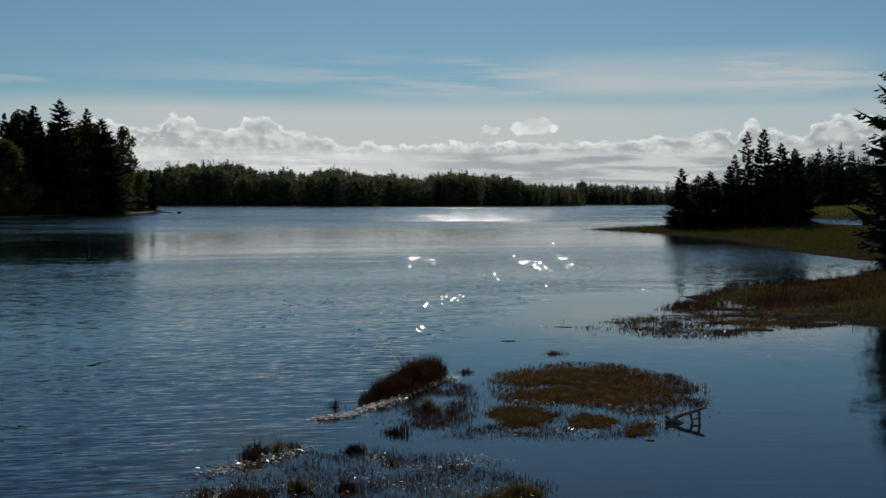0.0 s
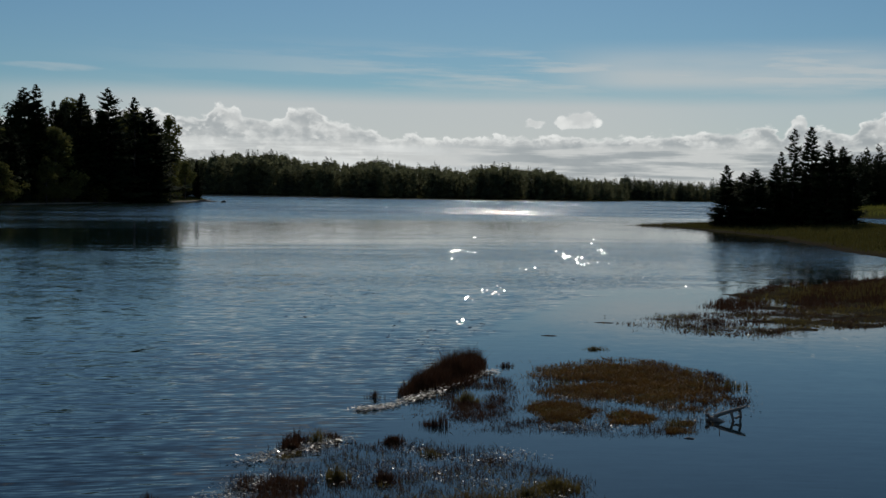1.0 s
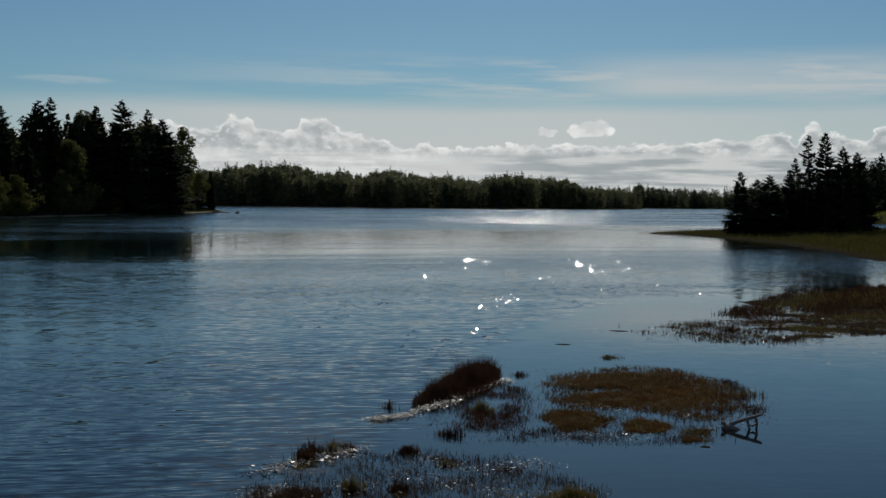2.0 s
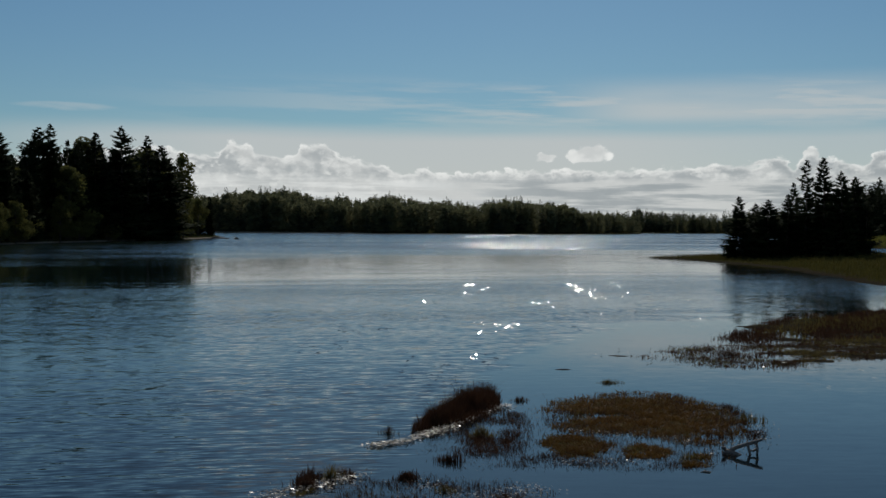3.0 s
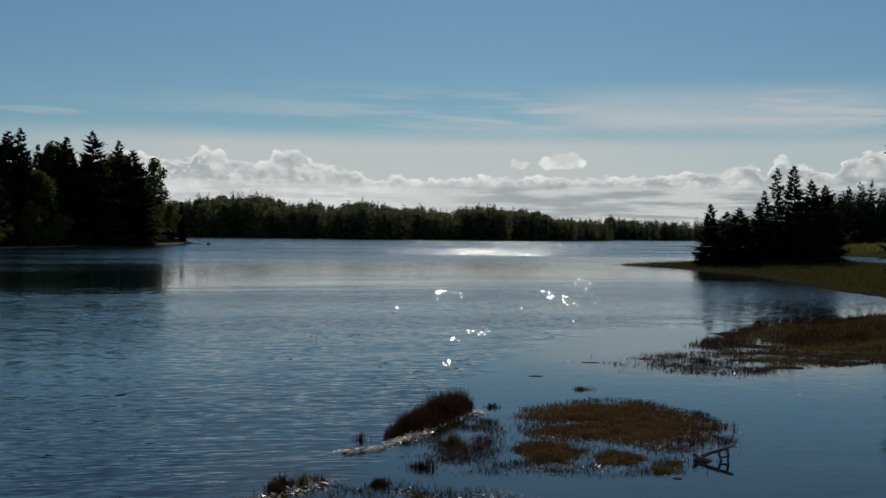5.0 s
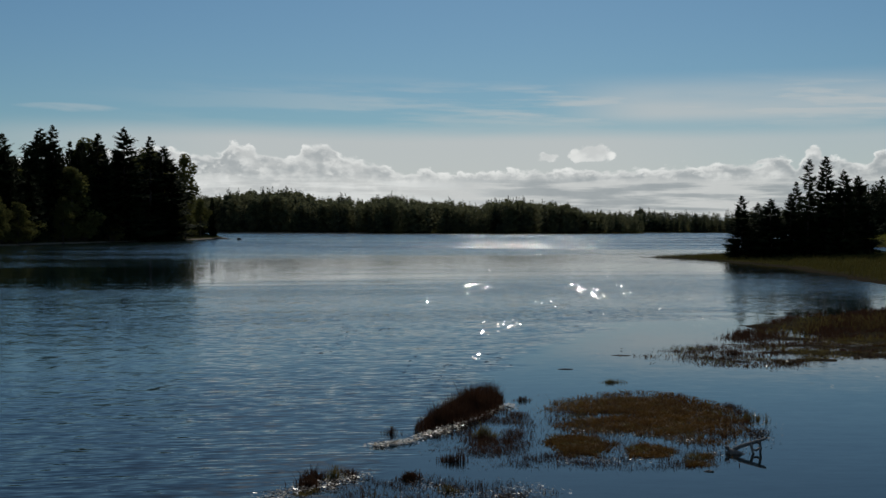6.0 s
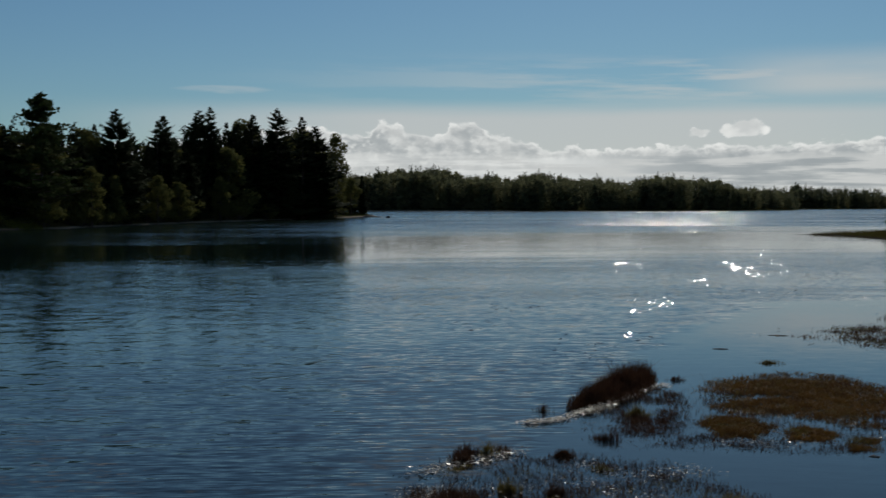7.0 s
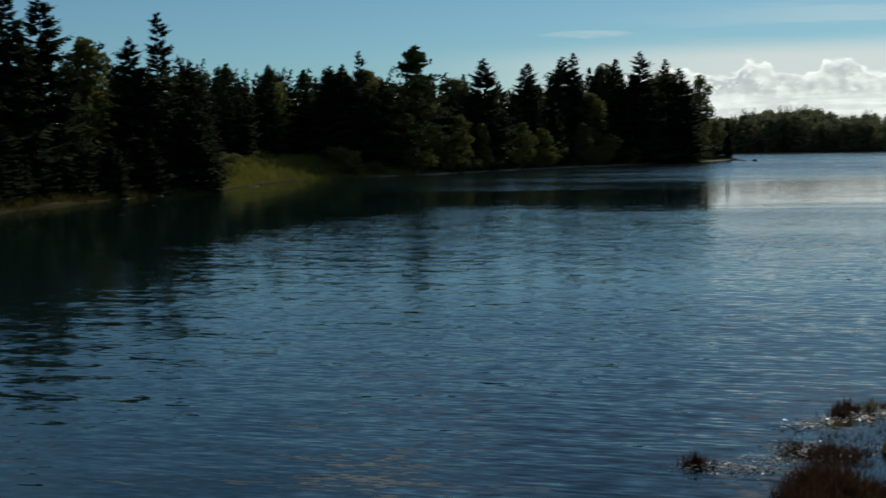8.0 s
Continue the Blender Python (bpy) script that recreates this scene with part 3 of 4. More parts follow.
def make_pine(seed, height):
    """A white pine: bare-ish trunk and wide plates of needle tufts on rising limbs."""
    rng = random.Random(seed)
    t = trunk_soup(rng, height * 0.96, height * 0.016)
    s = Soup()
    for w in range(21):
        u = 0.04 + 0.94 * w / 20
        for b in range(5):
            a = rng.random() * 6.28
            L = height * 0.25 * (1.2 - 0.4 * u) * (1 - 0.88 * u ** 4.5) * rng.uniform(0.45, 1.15)
            p0, p1 = Vector((0, 0, u * height * 0.95)), Vector((math.cos(a) * L, math.sin(a) * L, u * height * 0.95 + L * rng.uniform(0.0, 0.36)))
            pm = p0.lerp(p1, 0.55) - Vector((0, 0, L * 0.07))
            t.limb([p0, pm, p1], [0.07 * (1.2 - u), 0.045 * (1.2 - u), 0.015], 5)
            for k in range(12):
                q = p0.lerp(p1, 0.2 + 0.8 * (k + rng.random()) / 12) + Vector((rng.gauss(0, 0.34), rng.gauss(0, 0.34), rng.gauss(0.1, 0.12)))
                for _ in range(5):
                    d = Vector((rng.gauss(0, 1), rng.gauss(0, 1), rng.gauss(0.25, 0.5))).normalized()
                    sd_ = d.orthogonal().normalized() * 0.2
                    l = rng.uniform(0.4, 0.8)
                    s.quad(tuple(q), tuple(q + d * l * 0.5 + sd_), tuple(q + d * l), tuple(q + d * l * 0.5 - sd_))
    for k in range(46):
        z = height * rng.uniform(0.9, 1.0)
        q = Vector((rng.gauss(0, 0.5), rng.gauss(0, 0.5), 0)) * (1.02 - z / height) * 9 + Vector((0, 0, z))
        for _ in range(5):
            d = Vector((rng.gauss(0, 1), rng.gauss(0, 1), rng.gauss(0.35, 0.5))).normalized()
            sd_ = d.orthogonal().normalized() * 0.18
            l = rng.uniform(0.4, 0.75)
            s.quad(tuple(q), tuple(q + d * l * 0.5 + sd_), tuple(q + d * l), tuple(q + d * l * 0.5 - sd_))
    return tree_thing("pine_tree", "tall white pine with wide layered boughs", "tree", t, s, PINE)


def make_broadleaf(seed, height, spread, leaf=0.26, count=4200, label="leafy birch with a thin airy olive crown", name="broadleaf_tree", low=0.3, mat=None):
    rng = random.Random(seed)
    t = Soup()
    t.limb([(0, 0, -0.3), (0.1, 0.05, height * 0.3), (-0.05, 0.1, height * 0.6), (0.05, 0, height * 0.9)], [height * 0.016, height * 0.012, height * 0.008, height * 0.003], 8)
    lobes = []
    for k in range(16):
        u = low + (1 - low) * (k + 0.5) / 16
        a = k * 2.4 + rng.uniform(-0.5, 0.5)
        w = spread * (math.sin(math.pi * min(1, 0.18 + 0.8 * (u - low) / (1 - low))) ** 0.7) * rng.uniform(0.35, 0.85)
        c = Vector((math.cos(a) * w, math.sin(a) * w, u * height * 0.95))
        lobes.append((c.x, c.y, c.z, spread * rng.uniform(0.28, 0.48)))
        b = Vector((0, 0, max(0.1, (u - 0.14)) * height))
        t.limb([b, b.lerp(c, 0.5) + Vector((0, 0, 0.15)), c], [height * 0.006, height * 0.004, height * 0.0015], 5)
    lobes.append((0, 0, height * 0.93, spread * 0.3))
    return tree_thing(name, label, "tree", t, blob_arrays(rng, lobes, leaf, count), mat or LEAF)


def make_shrub(seed, height, spread, mat, label):
    rng = random.Random(seed)
    t, lobes = Soup(), []
    for k in range(9):
        a = k * 2.4
        c = Vector((math.cos(a) * spread * 0.55 * rng.random() ** 0.5, math.sin(a) * spread * 0.55 * rng.random() ** 0.5, height * rng.uniform(0.35, 0.85)))
        t.limb([(c.x * 0.2, c.y * 0.2, -0.15), tuple(c * 0.6), tuple(c)], [0.04, 0.025, 0.01], 5)
        lobes.append((c.x, c.y, c.z, spread * rng.uniform(0.3, 0.5)))
    root = new("shrub")
    tagged(root, label, "shrub")
    mesh_object("woody_base", t.v, t.f, BARK, root)
    s = blob_arrays(rng, lobes, 0.13, 900)
    mesh_object("foliage", s.v, s.f, mat, root)
    return root


def scaled(x, y, turn, sx, sz, sink=0.05):
    return Matrix.Translation((x, y, ground_at(x, y) - sink)) @ Matrix.Rotation(turn, 4, "Z") @ Matrix.Diagonal((sx, sx, sz, 1))


class Kit:
    """One model of a tree: the first call moves the model itself, later calls copy it."""

    def __init__(self, ob, height):
        self.ob, self.height, self.used = ob, height, False

    def put(self, x, y, height, turn, wide=1.0, label="", group=""):
        k = height / self.height
        m = scaled(x, y, turn, k * wide, k)
        if not self.used:
            self.used, ob = True, self.ob
            ob.matrix_basis = m
        else:
            keep = self.ob.matrix_basis.copy()
            self.ob.matrix_basis = Matrix.Identity(4)
            ob = copy_thing(self.ob, m)
            self.ob.matrix_basis = keep
        return tagged(ob, label, "", group)


spruces = [Kit(make_spruce(11, 16, 3.5), 16), Kit(make_spruce(12, 16, 3.2, 36, 9, 10, 0.05, 0.45), 16), Kit(make_spruce(13, 16, 4.0, 40, 9, 10, 0.03, 0.35), 16),
           Kit(make_spruce(14, 16, 3.0, 34, 8, 10, 0.04, 0.6), 16), Kit(make_spruce(15, 16, 4.6, 38, 10, 10, 0.02, 0.3), 16)]
pines = [Kit(make_pine(21, 18), 18), Kit(make_pine(22, 18), 18)]
leafy = [Kit(make_broadleaf(31, 16, 4.0, low=0.2), 16), Kit(make_broadleaf(32, 14, 4.2, 0.32, 4200, "rounded broad-leaved tree with olive green leaves", low=0.12), 14)]
shrubs = [Kit(make_shrub(41, 2.6, 2.0, LEAF, "grey-green alder shrub at the shore"), 2.6), Kit(make_shrub(42, 2.2, 2.2, LEAF, "low bushy shrub on the bank"), 2.2)]

rng = random.Random(5)
# the wooded point: x, y, height of the trees that stand out
POINT = [(-71.0, 61.7, 15.4), (-72.3, 66.2, 16.6), (-75.7, 79.8, 13.6), (-74.5, 82.3, 16.4), (-72.6, 84.6, 8.5), (-72.9, 87.2, 6.5), (-74.6, 89.0, 8.0), (-83.4, 97.1, 12.6), (-92.2, 145.2, 16.8), (-87.5, 177.6, 19.2),
         (-89.5, 201.0, 19.2), (-89.6, 198.7, 18.2), (-87.4, 206.2, 13.9), (-88.2, 221.0, 22.4), (-91.1, 222.0, 21.7), (-86.1, 228.3, 18.0), (-84.2, 235.4, 22.2),
         (-81.3, 242.8, 24.2), (-78.5, 252.1, 23.9), (-77.3, 258.7, 22.5), (-79.2, 310.0, 10.8)]
G = "trees of the wooded point"
for i, (x, y, h) in enumerate(POINT):
    spruces[i % 5].put(x, y, h, rng.random() * 6.28, 1.4 if y < 100 else 1.45 if y > 190 and h > 16 else 1.22 if h > 16 else 1.08, "tall dark spruce standing out above the shore wood", G)
pines[0].put(-86.0, 151.0, 18.9, 0.7, 1.25, "", G)
for x, y, h in ((-113, 140, 15.7), (-108, 144, 15.0), (-103.5, 147, 14.5), (-100, 152, 15.0), (-118, 136, 15.4), (-97, 149, 14)):
    pines[1].put(x, y, h, rng.random() * 6.28, 0.9, "dark pine in the stand behind the meadow bank", G)
leafy[0].put(-77.5, 277.4, 21.1, 0.3, 0.8, "", G)
leafy[1].put(-79.9, 78.5, 13.2, 0.3, 0.9, "yellowing broad-leaved tree between the spruces", G)
for i, (x, y, h) in enumerate(((-84.5, 163, 9.5), (-85.5, 172, 8.0), (-84.0, 186, 9.0), (-84.5, 196, 7.5), (-83.5, 214, 9.0))):
    leafy[i % 2].put(x, y, h, i * 1.7, 1.15, "low olive broad-leaved tree in front of the spruces", G)
for i in range(16):
    y = 52 + 2.1 * i
    spruces[i % 5].put(float(np.interp(y, [51, 62, 86], [-60, -66, -72])) - 1.6 - (i % 3) * 0.5, y, 2.6 + (i * 7 % 5) * 0.7, i * 2.1, 1.7, "young spruce with boughs down to the shore", G)
# the wood behind and between them
EDGE_Y = [51, 62, 86, 103, 123, 136, 152, 205, 238, 318]
EDGE_X = [-60, -66, -72, -80, -90, -90, -84, -84, -80, -76]
for i in range(150):
    y = 52 + 262 * (i + rng.random()) / 150
    if 88 < y < 140:
        continue
    back = rng.uniform(2.5, 10)
    edge = float(np.interp(y, EDGE_Y, EDGE_X))
    h = float(np.interp(y, [52, 90, 140, 200, 240, 280, 296, 312], [11.5, 12, 14, 16, 20.5, 19.5, 13, 7])) * (rng.uniform(0.8, 1.05) if back > 5 else rng.uniform(0.4, 0.85))
    kit = spruces[rng.randrange(5)] if rng.random() < (0.8 if y > 130 else 1.1) else leafy[rng.randrange(2)]
    if y < 100 and abs(math.atan2(edge - back, y) - math.atan2(-79.9, 78.5)) < 0.05:
        continue
    kit.put(edge - back, y, h, rng.random() * 6.28, rng.uniform(1.0, 1.35), "dark tree in the shore wood", G)
for i in range(90):
    y = rng.uniform(60, 316)
    edge = float(np.interp(y, EDGE_Y, EDGE_X))
    if y < 138 or y > 292:
        continue
    shrubs[rng.randrange(2)].put(edge - rng.uniform(1.0, 3.0), y, rng.uniform(1.6, 4.4), rng.random() * 6.28, 1.2, "", "shrubs along the wooded point")

for i in range(16):
    y = rng.uniform(88, 134)
    x = float(np.interp(y, EDGE_Y, EDGE_X)) - rng.uniform(2, 10)
    shrubs[i % 2].put(x, y, rng.uniform(0.8, 1.7), rng.random() * 6.28, 1.5, "low shrub in the grass of the bank", "shrubs on the meadow bank")

# the islet in the right-hand water
ISLET = [(23.2, 109.6, 5.6), (25.1, 111.2, 4.8), (25.3, 107.0, 5.2), (27.5, 108.6, 5.6), (29.1, 108.2, 8.7), (31.1, 109.7, 9.0), (31.5, 105.4, 7.5), (33.5, 107.9, 7.1),
         (29.0, 112.3, 6.8), (34.2, 106.6, 4.1)]
G = "spruces on the grassy spit"
for i, (x, y, h) in enumerate(ISLET):
    spruces[(i * 2) % 5].put(x * 1.11 - 0.3, y * 1.11, (h + 0.4) * 1.11, rng.random() * 6.28, 1.3 if h > 6.5 else 1.75, "dark spruce in the clump on the grassy spit", G)
for i in range(14):
    spruces[i % 5].put(rng.uniform(26.5, 38), rng.uniform(120, 125), rng.uniform(2.4, 4.8), rng.random() * 6.28, 1.75, "small dense spruce in the clump on the spit", G)
spruces[2].put(25.7, 62.6, 13.2, 0.2, 1.2, "large spruce at the inlet's edge", "")
spruces[4].put(27.6, 64.2, 11.0, 2.2, 1.1, "broad spruce crowding the large one at the inlet's edge", "")
spruces[0].put(29.5, 65.0, 8.5, 1.2, 1.1, "spruce beside the large one at the inlet's edge", "")

def forest(name, label, places, seed, needle, mats, fine=False):
    """Trees too many to count, in one mesh for each kind of foliage. places: x, y, height."""
    rng = random.Random(seed)
    models = {True: [], False: []}
    for k in range(5):
        models[True].append(spruce_arrays(rng, 16.0, rng.uniform(2.2, 3.4), 24 if fine else 20, 7 if fine else 6, 5 if fine else 4, 0.04, 0.5, 1.25))
        lobes = []
        for j in range(11):
            u = 0.1 + 0.84 * j / 10
            a = j * 2.4
            w = 0.12 * math.sin(math.pi * (0.2 + 0.75 * (u - 0.1) / 0.9)) * rng.uniform(0.4, 1)
            lobes.append((math.cos(a) * w, math.sin(a) * w, u, rng.uniform(0.06, 0.11)))
        models[False].append(blob_arrays(rng, lobes, 0.03, 420))
    parts = {True: ([], []), False: ([], [])}
    base = {True: 0, False: 0}
    arrays = {id(s): (np.array(s.v) / (16.0 if k else 1.0), s.f) for k in models for s in models[k]}
    zs = ground_height(np.array([p[0] for p in places]), np.array([p[1] for p in places]))
    for (x, y, h), z in zip(places, zs):
        con = rng.random() < needle
        v, f = arrays[id(models[con][rng.randrange(5)])]
        h *= (1.1 if con else 0.95) * (1 + 0.10 * math.sin(x * 0.085) + 0.07 * math.sin(x * 0.21 + 1))
        a = rng.random() * 6.28
        w = h * rng.uniform(1.0, 1.5)
        c, s = math.cos(a), math.sin(a)
        parts[con][0].append(np.stack([(v[:, 0] * c - v[:, 1] * s) * w + x, (v[:, 0] * s + v[:, 1] * c) * w + y, v[:, 2] * h + z - 0.2], 1))
        parts[con][1].extend([tuple(t + base[con] for t in q4) for q4 in f])
        base[con] += len(v)
    root = new(name)
    tagged(root, label, "forest", kind="stuff")
    for con, nm in ((True, "conifers"), (False, "broadleaf_crowns")):
        if parts[con][0]:
            ob = mesh_object(nm, np.concatenate(parts[con][0]), parts[con][1], mats[0] if con else mats[1], root)
            ob["kind"] = "stuff"


def along(shore, count, depth, tall, seed):
    """Places behind a shoreline given as x, y, height factor."""
    r = random.Random(seed)
    xs, ys, ks = [p[0] for p in shore], [p[1] for p in shore], [p[2] for p in shore]
    out = []
    for i in range(count):
        x = r.uniform(xs[0], xs[-1])
        out.append((x, float(np.interp(x, xs, ys)) + 2 + depth * r.random() ** 1.4, r.uniform(*tall) * float(np.interp(x, xs, ks))))
    return out


forest("far_forest", "distant mixed forest on the low hill across the water", along([(-290, 577, 1.2), (-157, 602, 1.32), (-95, 574, 1.2), (-50, 548, 0.95), (10, 558, 0.95), (50, 583, 0.8), (76, 610, 0.55)], 1900, 75, (11.5, 15.0), 7), 7, 0.3, (HAZED_NEEDLE, HAZED_LEAF))
forest("far_forest", "distant low dark forest on the further shore", along([(60, 694, 0.9), (130, 702, 0.9), (260, 692, 0.9)], 700, 60, (9, 11.5), 8), 8, 0.55, (HAZED_NEEDLE, HAZED_LEAF))
rng = random.Random(17)
forest("shore_wood", "dense dark wood filling the point behind its first trees",
       [(float(np.interp(y, EDGE_Y, EDGE_X)) - rng.uniform(5, 24), y, float(np.interp(y, [140, 200, 240, 280, 300], [14, 15, 17.5, 16, 10])) * rng.uniform(0.8, 1.05)) for y in [140 + 165 * i / 210 for i in range(210)]]
       + [(rng.uniform(-118, -80), rng.uniform(50, 100), rng.uniform(10.5, 13.5)) for i in range(95)]
       + [(rng.uniform(-135, -101), rng.uniform(118, 175), rng.uniform(11.5, 14.5)) for i in range(140)], 18, 0.85, (SPRUCE, LEAF), True)
forest("channel_wood", "dark spruce wood on the bank across the channel",
       [(x, 264 + (x - 80) * 0.3 + rng.uniform(-8, 45), rng.uniform(8.0, 12)) for x in [80 + 80 * i / 420 for i in range(420)]], 19, 0.95, (SPRUCE, LEAF), True)


# ---- marsh grass ----
def blades(name, label, pts, heights, width, mat, seed, lean=0.25, category="marsh grass", sink=0.03):
    r = np.random.RandomState(seed)
    n = len(pts)
    pts, h = np.asarray(pts, float), np.asarray(heights, float)
    base = np.column_stack([pts, ground_height(pts[:, 0], pts[:, 1])])
    base[:, 2] = np.maximum(base[:, 2], 0.0) - sink
    a, la = r.rand(n) * 6.283, r.rand(n) * 6.283
    h = h * np.clip(0.85 + 0.25 * lump(pts[:, 0], pts[:, 1], 5.5, seed) + 0.2 * lump(pts[:, 0], pts[:, 1], 14.0, seed + 3), 0.35, 1.35)
    ln = np.abs(r.randn(n)) * lean * h
    w = width * (0.6 + 0.8 * r.rand(n))
    side = np.column_stack([np.cos(a) * w, np.sin(a) * w, 0 * w])
    bend = np.column_stack([np.cos(la) * ln, np.sin(la) * ln, 0 * ln])
    up = np.column_stack([0 * h, 0 * h, h])
    mid = base + up * 0.55 + bend * 0.35
    tip = base + up + bend
    v = np.stack([base - side, base + side, mid - side * 0.7, mid + side * 0.7, tip], 1).reshape(-1, 3)
    k = np.arange(n)[:, None] * 5
    f = (k + np.array([0, 1, 3, 2])).tolist() + (k + np.array([2, 3, 4])).tolist()
    ob = mesh_object(name, v, f, mat)
    return tagged(ob, label, category, kind="stuff")


def mottle(px, py, s, seed):
    """Uneven patches with no direction of their own, about zero."""
    r = np.random.RandomState(seed + 900)
    g = np.zeros(np.shape(px))
    for k in range(14):
        a, w, ph = r.rand() * 6.283, s * 0.7 * 5.0 ** r.rand(), r.rand() * 6.283
        g += np.sin((np.cos(a) * px + np.sin(a) * py * 0.75) * w + ph)
    return g * 0.17


def scatter(poly, n, seed, edge=0.3, patch=0.0, scale=1.0):
    """Points in a polygon, thinned at its edge and in patches."""
    r = np.random.RandomState(seed)
    p = np.array(poly, float)
    lo, hi = p.min(0), p.max(0)
    out = np.zeros((0, 2))
    while len(out) < n:
        q = lo + (hi - lo) * r.rand(n * 3, 2)
        d = inside_distance([tuple(x) for x in poly], q[:, 0], q[:, 1])
        g = mottle(q[:, 0], q[:, 1], scale, seed)
        keep = r.rand(len(q)) < np.clip(d / edge, 0, 1) * np.clip((g + 1.2 - 1.6 * patch) / 0.35 + 0.5, 0, 1)
        out = np.vstack([out, q[keep]])
        if not keep.any():
            break
    return out[:n]


rr = np.random.RandomState(3)


def grow(name, label, poly, n, h0, h1, width, mat, seed, edge=0.3, patch=0.0, scale=1.0, lean=0.25, dome=0.0):
    """Blades over a polygon; dome: metres over which they rise from its edge to their full height."""
    p = scatter(poly, n, seed, edge, patch, scale)
    h = rr.uniform(h0, h1, len(p))
    if dome:
        h *= 0.3 + 0.7 * np.clip(inside_distance(poly, p[:, 0], p[:, 1]) / dome, 0, 1)
    return blades(name, label, p, h, width, mat, seed, lean)


def wrack(label, path, spread, n, seed, size=0.022):
    """Stranded straw and weed: small wet flakes lying along a line."""
    r = np.random.RandomState(seed)
    p = np.array(path, float)
    t = r.rand(n) * (len(p) - 1)
    i = np.minimum(t.astype(int), len(p) - 2)
    c = p[i] + (p[i + 1] - p[i]) * (t - i)[:, None] + r.randn(n, 2) * spread
    a, l, w = r.randn(n) * 0.5, size * (0.5 + 1.3 * r.rand(n)), size * (0.15 + 0.3 * r.rand(n))
    z = 0.012 + 0.03 * r.rand(n)
    u = np.column_stack([np.cos(a) * l, np.sin(a) * l, r.randn(n) * 0.18 * l])
    v = np.column_stack([-np.sin(a) * w, np.cos(a) * w, r.randn(n) * 0.35 * w])
    b = np.column_stack([c, z])
    q = np.stack([b - u, b - v, b + u, b + v], 1).reshape(-1, 3)
    f = (np.arange(n)[:, None] * 4 + np.arange(4)).tolist()
    return tagged(mesh_object("wrack_line", q, f, WRACK), label, "seaweed", kind="stuff")


def tuft(x, y, radius, n, h0, h1, mat, seed, label, lean=0.3):
    r = np.random.RandomState(seed)
    a, d = r.rand(n) * 6.283, np.abs(r.randn(n)) * radius * 0.6
    p = np.column_stack([x + np.cos(a) * d * 1.3, y + np.sin(a) * d])
    ob = blades("grass_tuft", label, p, r.uniform(h0, h1, n) * np.clip(1.15 - d / radius * 0.5, 0.4, 1.1), 0.005, mat, seed, lean, "grass tuft")
    ob["group"] = "grass tufts in the shallows"
    return ob


grow("marsh_grass", "dense red-brown clump of marsh grass in the shallows", [(-1.5, 18.95), (-1.2, 19.35), (-0.84, 20.05), (-0.46, 20.9), (-0.1, 21.7), (0.12, 22.6), (0.1, 23.4), (-0.35, 23.3), (-0.75, 22.6), (-1.15, 21.2), (-1.45, 19.9)],
     6600, 0.26, 0.6, 0.005, RUSH, 1, 0.2, 0.1, 2.2, 0.35, 0.42)
grow("marsh_grass", "taller loose stems rising out of the red-brown clump", [(-1.4, 19.2), (-0.84, 20.3), (-0.2, 21.8), (0.05, 23.2), (-0.4, 23.2), (-0.9, 22.0), (-1.3, 20.2)], 1300, 0.42, 0.72, 0.004, RUSH, 16, 0.15, 0.3, 3.0, 0.45, 0.4)
grow("marsh_grass", "olive grass low on the lee of the red-brown clump", [(-0.9, 19.6), (-0.2, 20.6), (0.2, 21.9), (-0.1, 22.6), (-0.6, 21.2)], 800, 0.05, 0.18, 0.006, RUSH, 17, 0.3, 0.4, 3.0, 0.6)
MAT_GAPS = 0.36
AMBER_MAT = [(0.67, 21.6), (1.0, 22.9), (2.13, 24.0), (2.99, 24.5), (3.78, 24.3), (4.28, 23.2), (4.55, 22.2), (4.66, 20.8), (4.23, 19.0), (3.75, 18.3), (3.22, 18.1), (2.69, 18.65), (2.12, 19.1), (1.48, 19.0), (1.03, 19.4), (0.79, 20.2)]
grow("marsh_grass", "low mat of amber marsh grass flooded by shallow water", AMBER_MAT, 36000, 0.02, 0.10, 0.010, AMBER, 2, 1.5, MAT_GAPS, 1.5, 1.5)
grow("marsh_grass", "dark wet tussocks in the flooded amber mat", AMBER_MAT, 2200, 0.05, 0.17, 0.005, RUSH, 41, 0.3, 0.75, 3.6, 0.6)
grow("marsh_grass", "olive blades mixed through the flooded amber mat", AMBER_MAT, 5000, 0.03, 0.10, 0.009, STRAW, 42, 0.8, 0.75, 2.6, 1.3)
grow("marsh_grass", "dark stalks thinning out round the flooded grass mat", [(0.5, 20.5), (0.6, 17.3), (2.0, 16.6), (3.3, 16.6), (4.4, 18.4), (4.95, 21.0), (4.7, 22.6), (3.2, 24.1), (1.2, 23.3)], 5200, 0.04, 0.13, 0.004, RUSH, 12, 0.8, 0.6, 2.6, 0.5)
for k, poly in enumerate(([(0.66, 18.5), (0.78, 19.2), (1.7, 19.1), (1.95, 18.4), (1.72, 17.2), (0.9, 17.25)], [(1.95, 18.1), (2.36, 18.6), (2.8, 18.0), (2.66, 17.3), (1.95, 17.3)], [(2.74, 17.6), (3.3, 17.7), (3.16, 16.7), (2.68, 16.7)])):
    grow("marsh_grass", "low olive-brown mat of marsh grass in shallow water", poly, (9000, 3600, 1800)[k], 0.02, 0.09, 0.010, AMBER, 20 + k, 0.8, 0.5, 3.4, 1.4)
    grow("marsh_grass", "olive blades through the low brown mat", poly, (1200, 500, 400)[k], 0.03, 0.11, 0.007, STRAW, 25 + k, 0.4, 0.6, 3.4, 1.0)
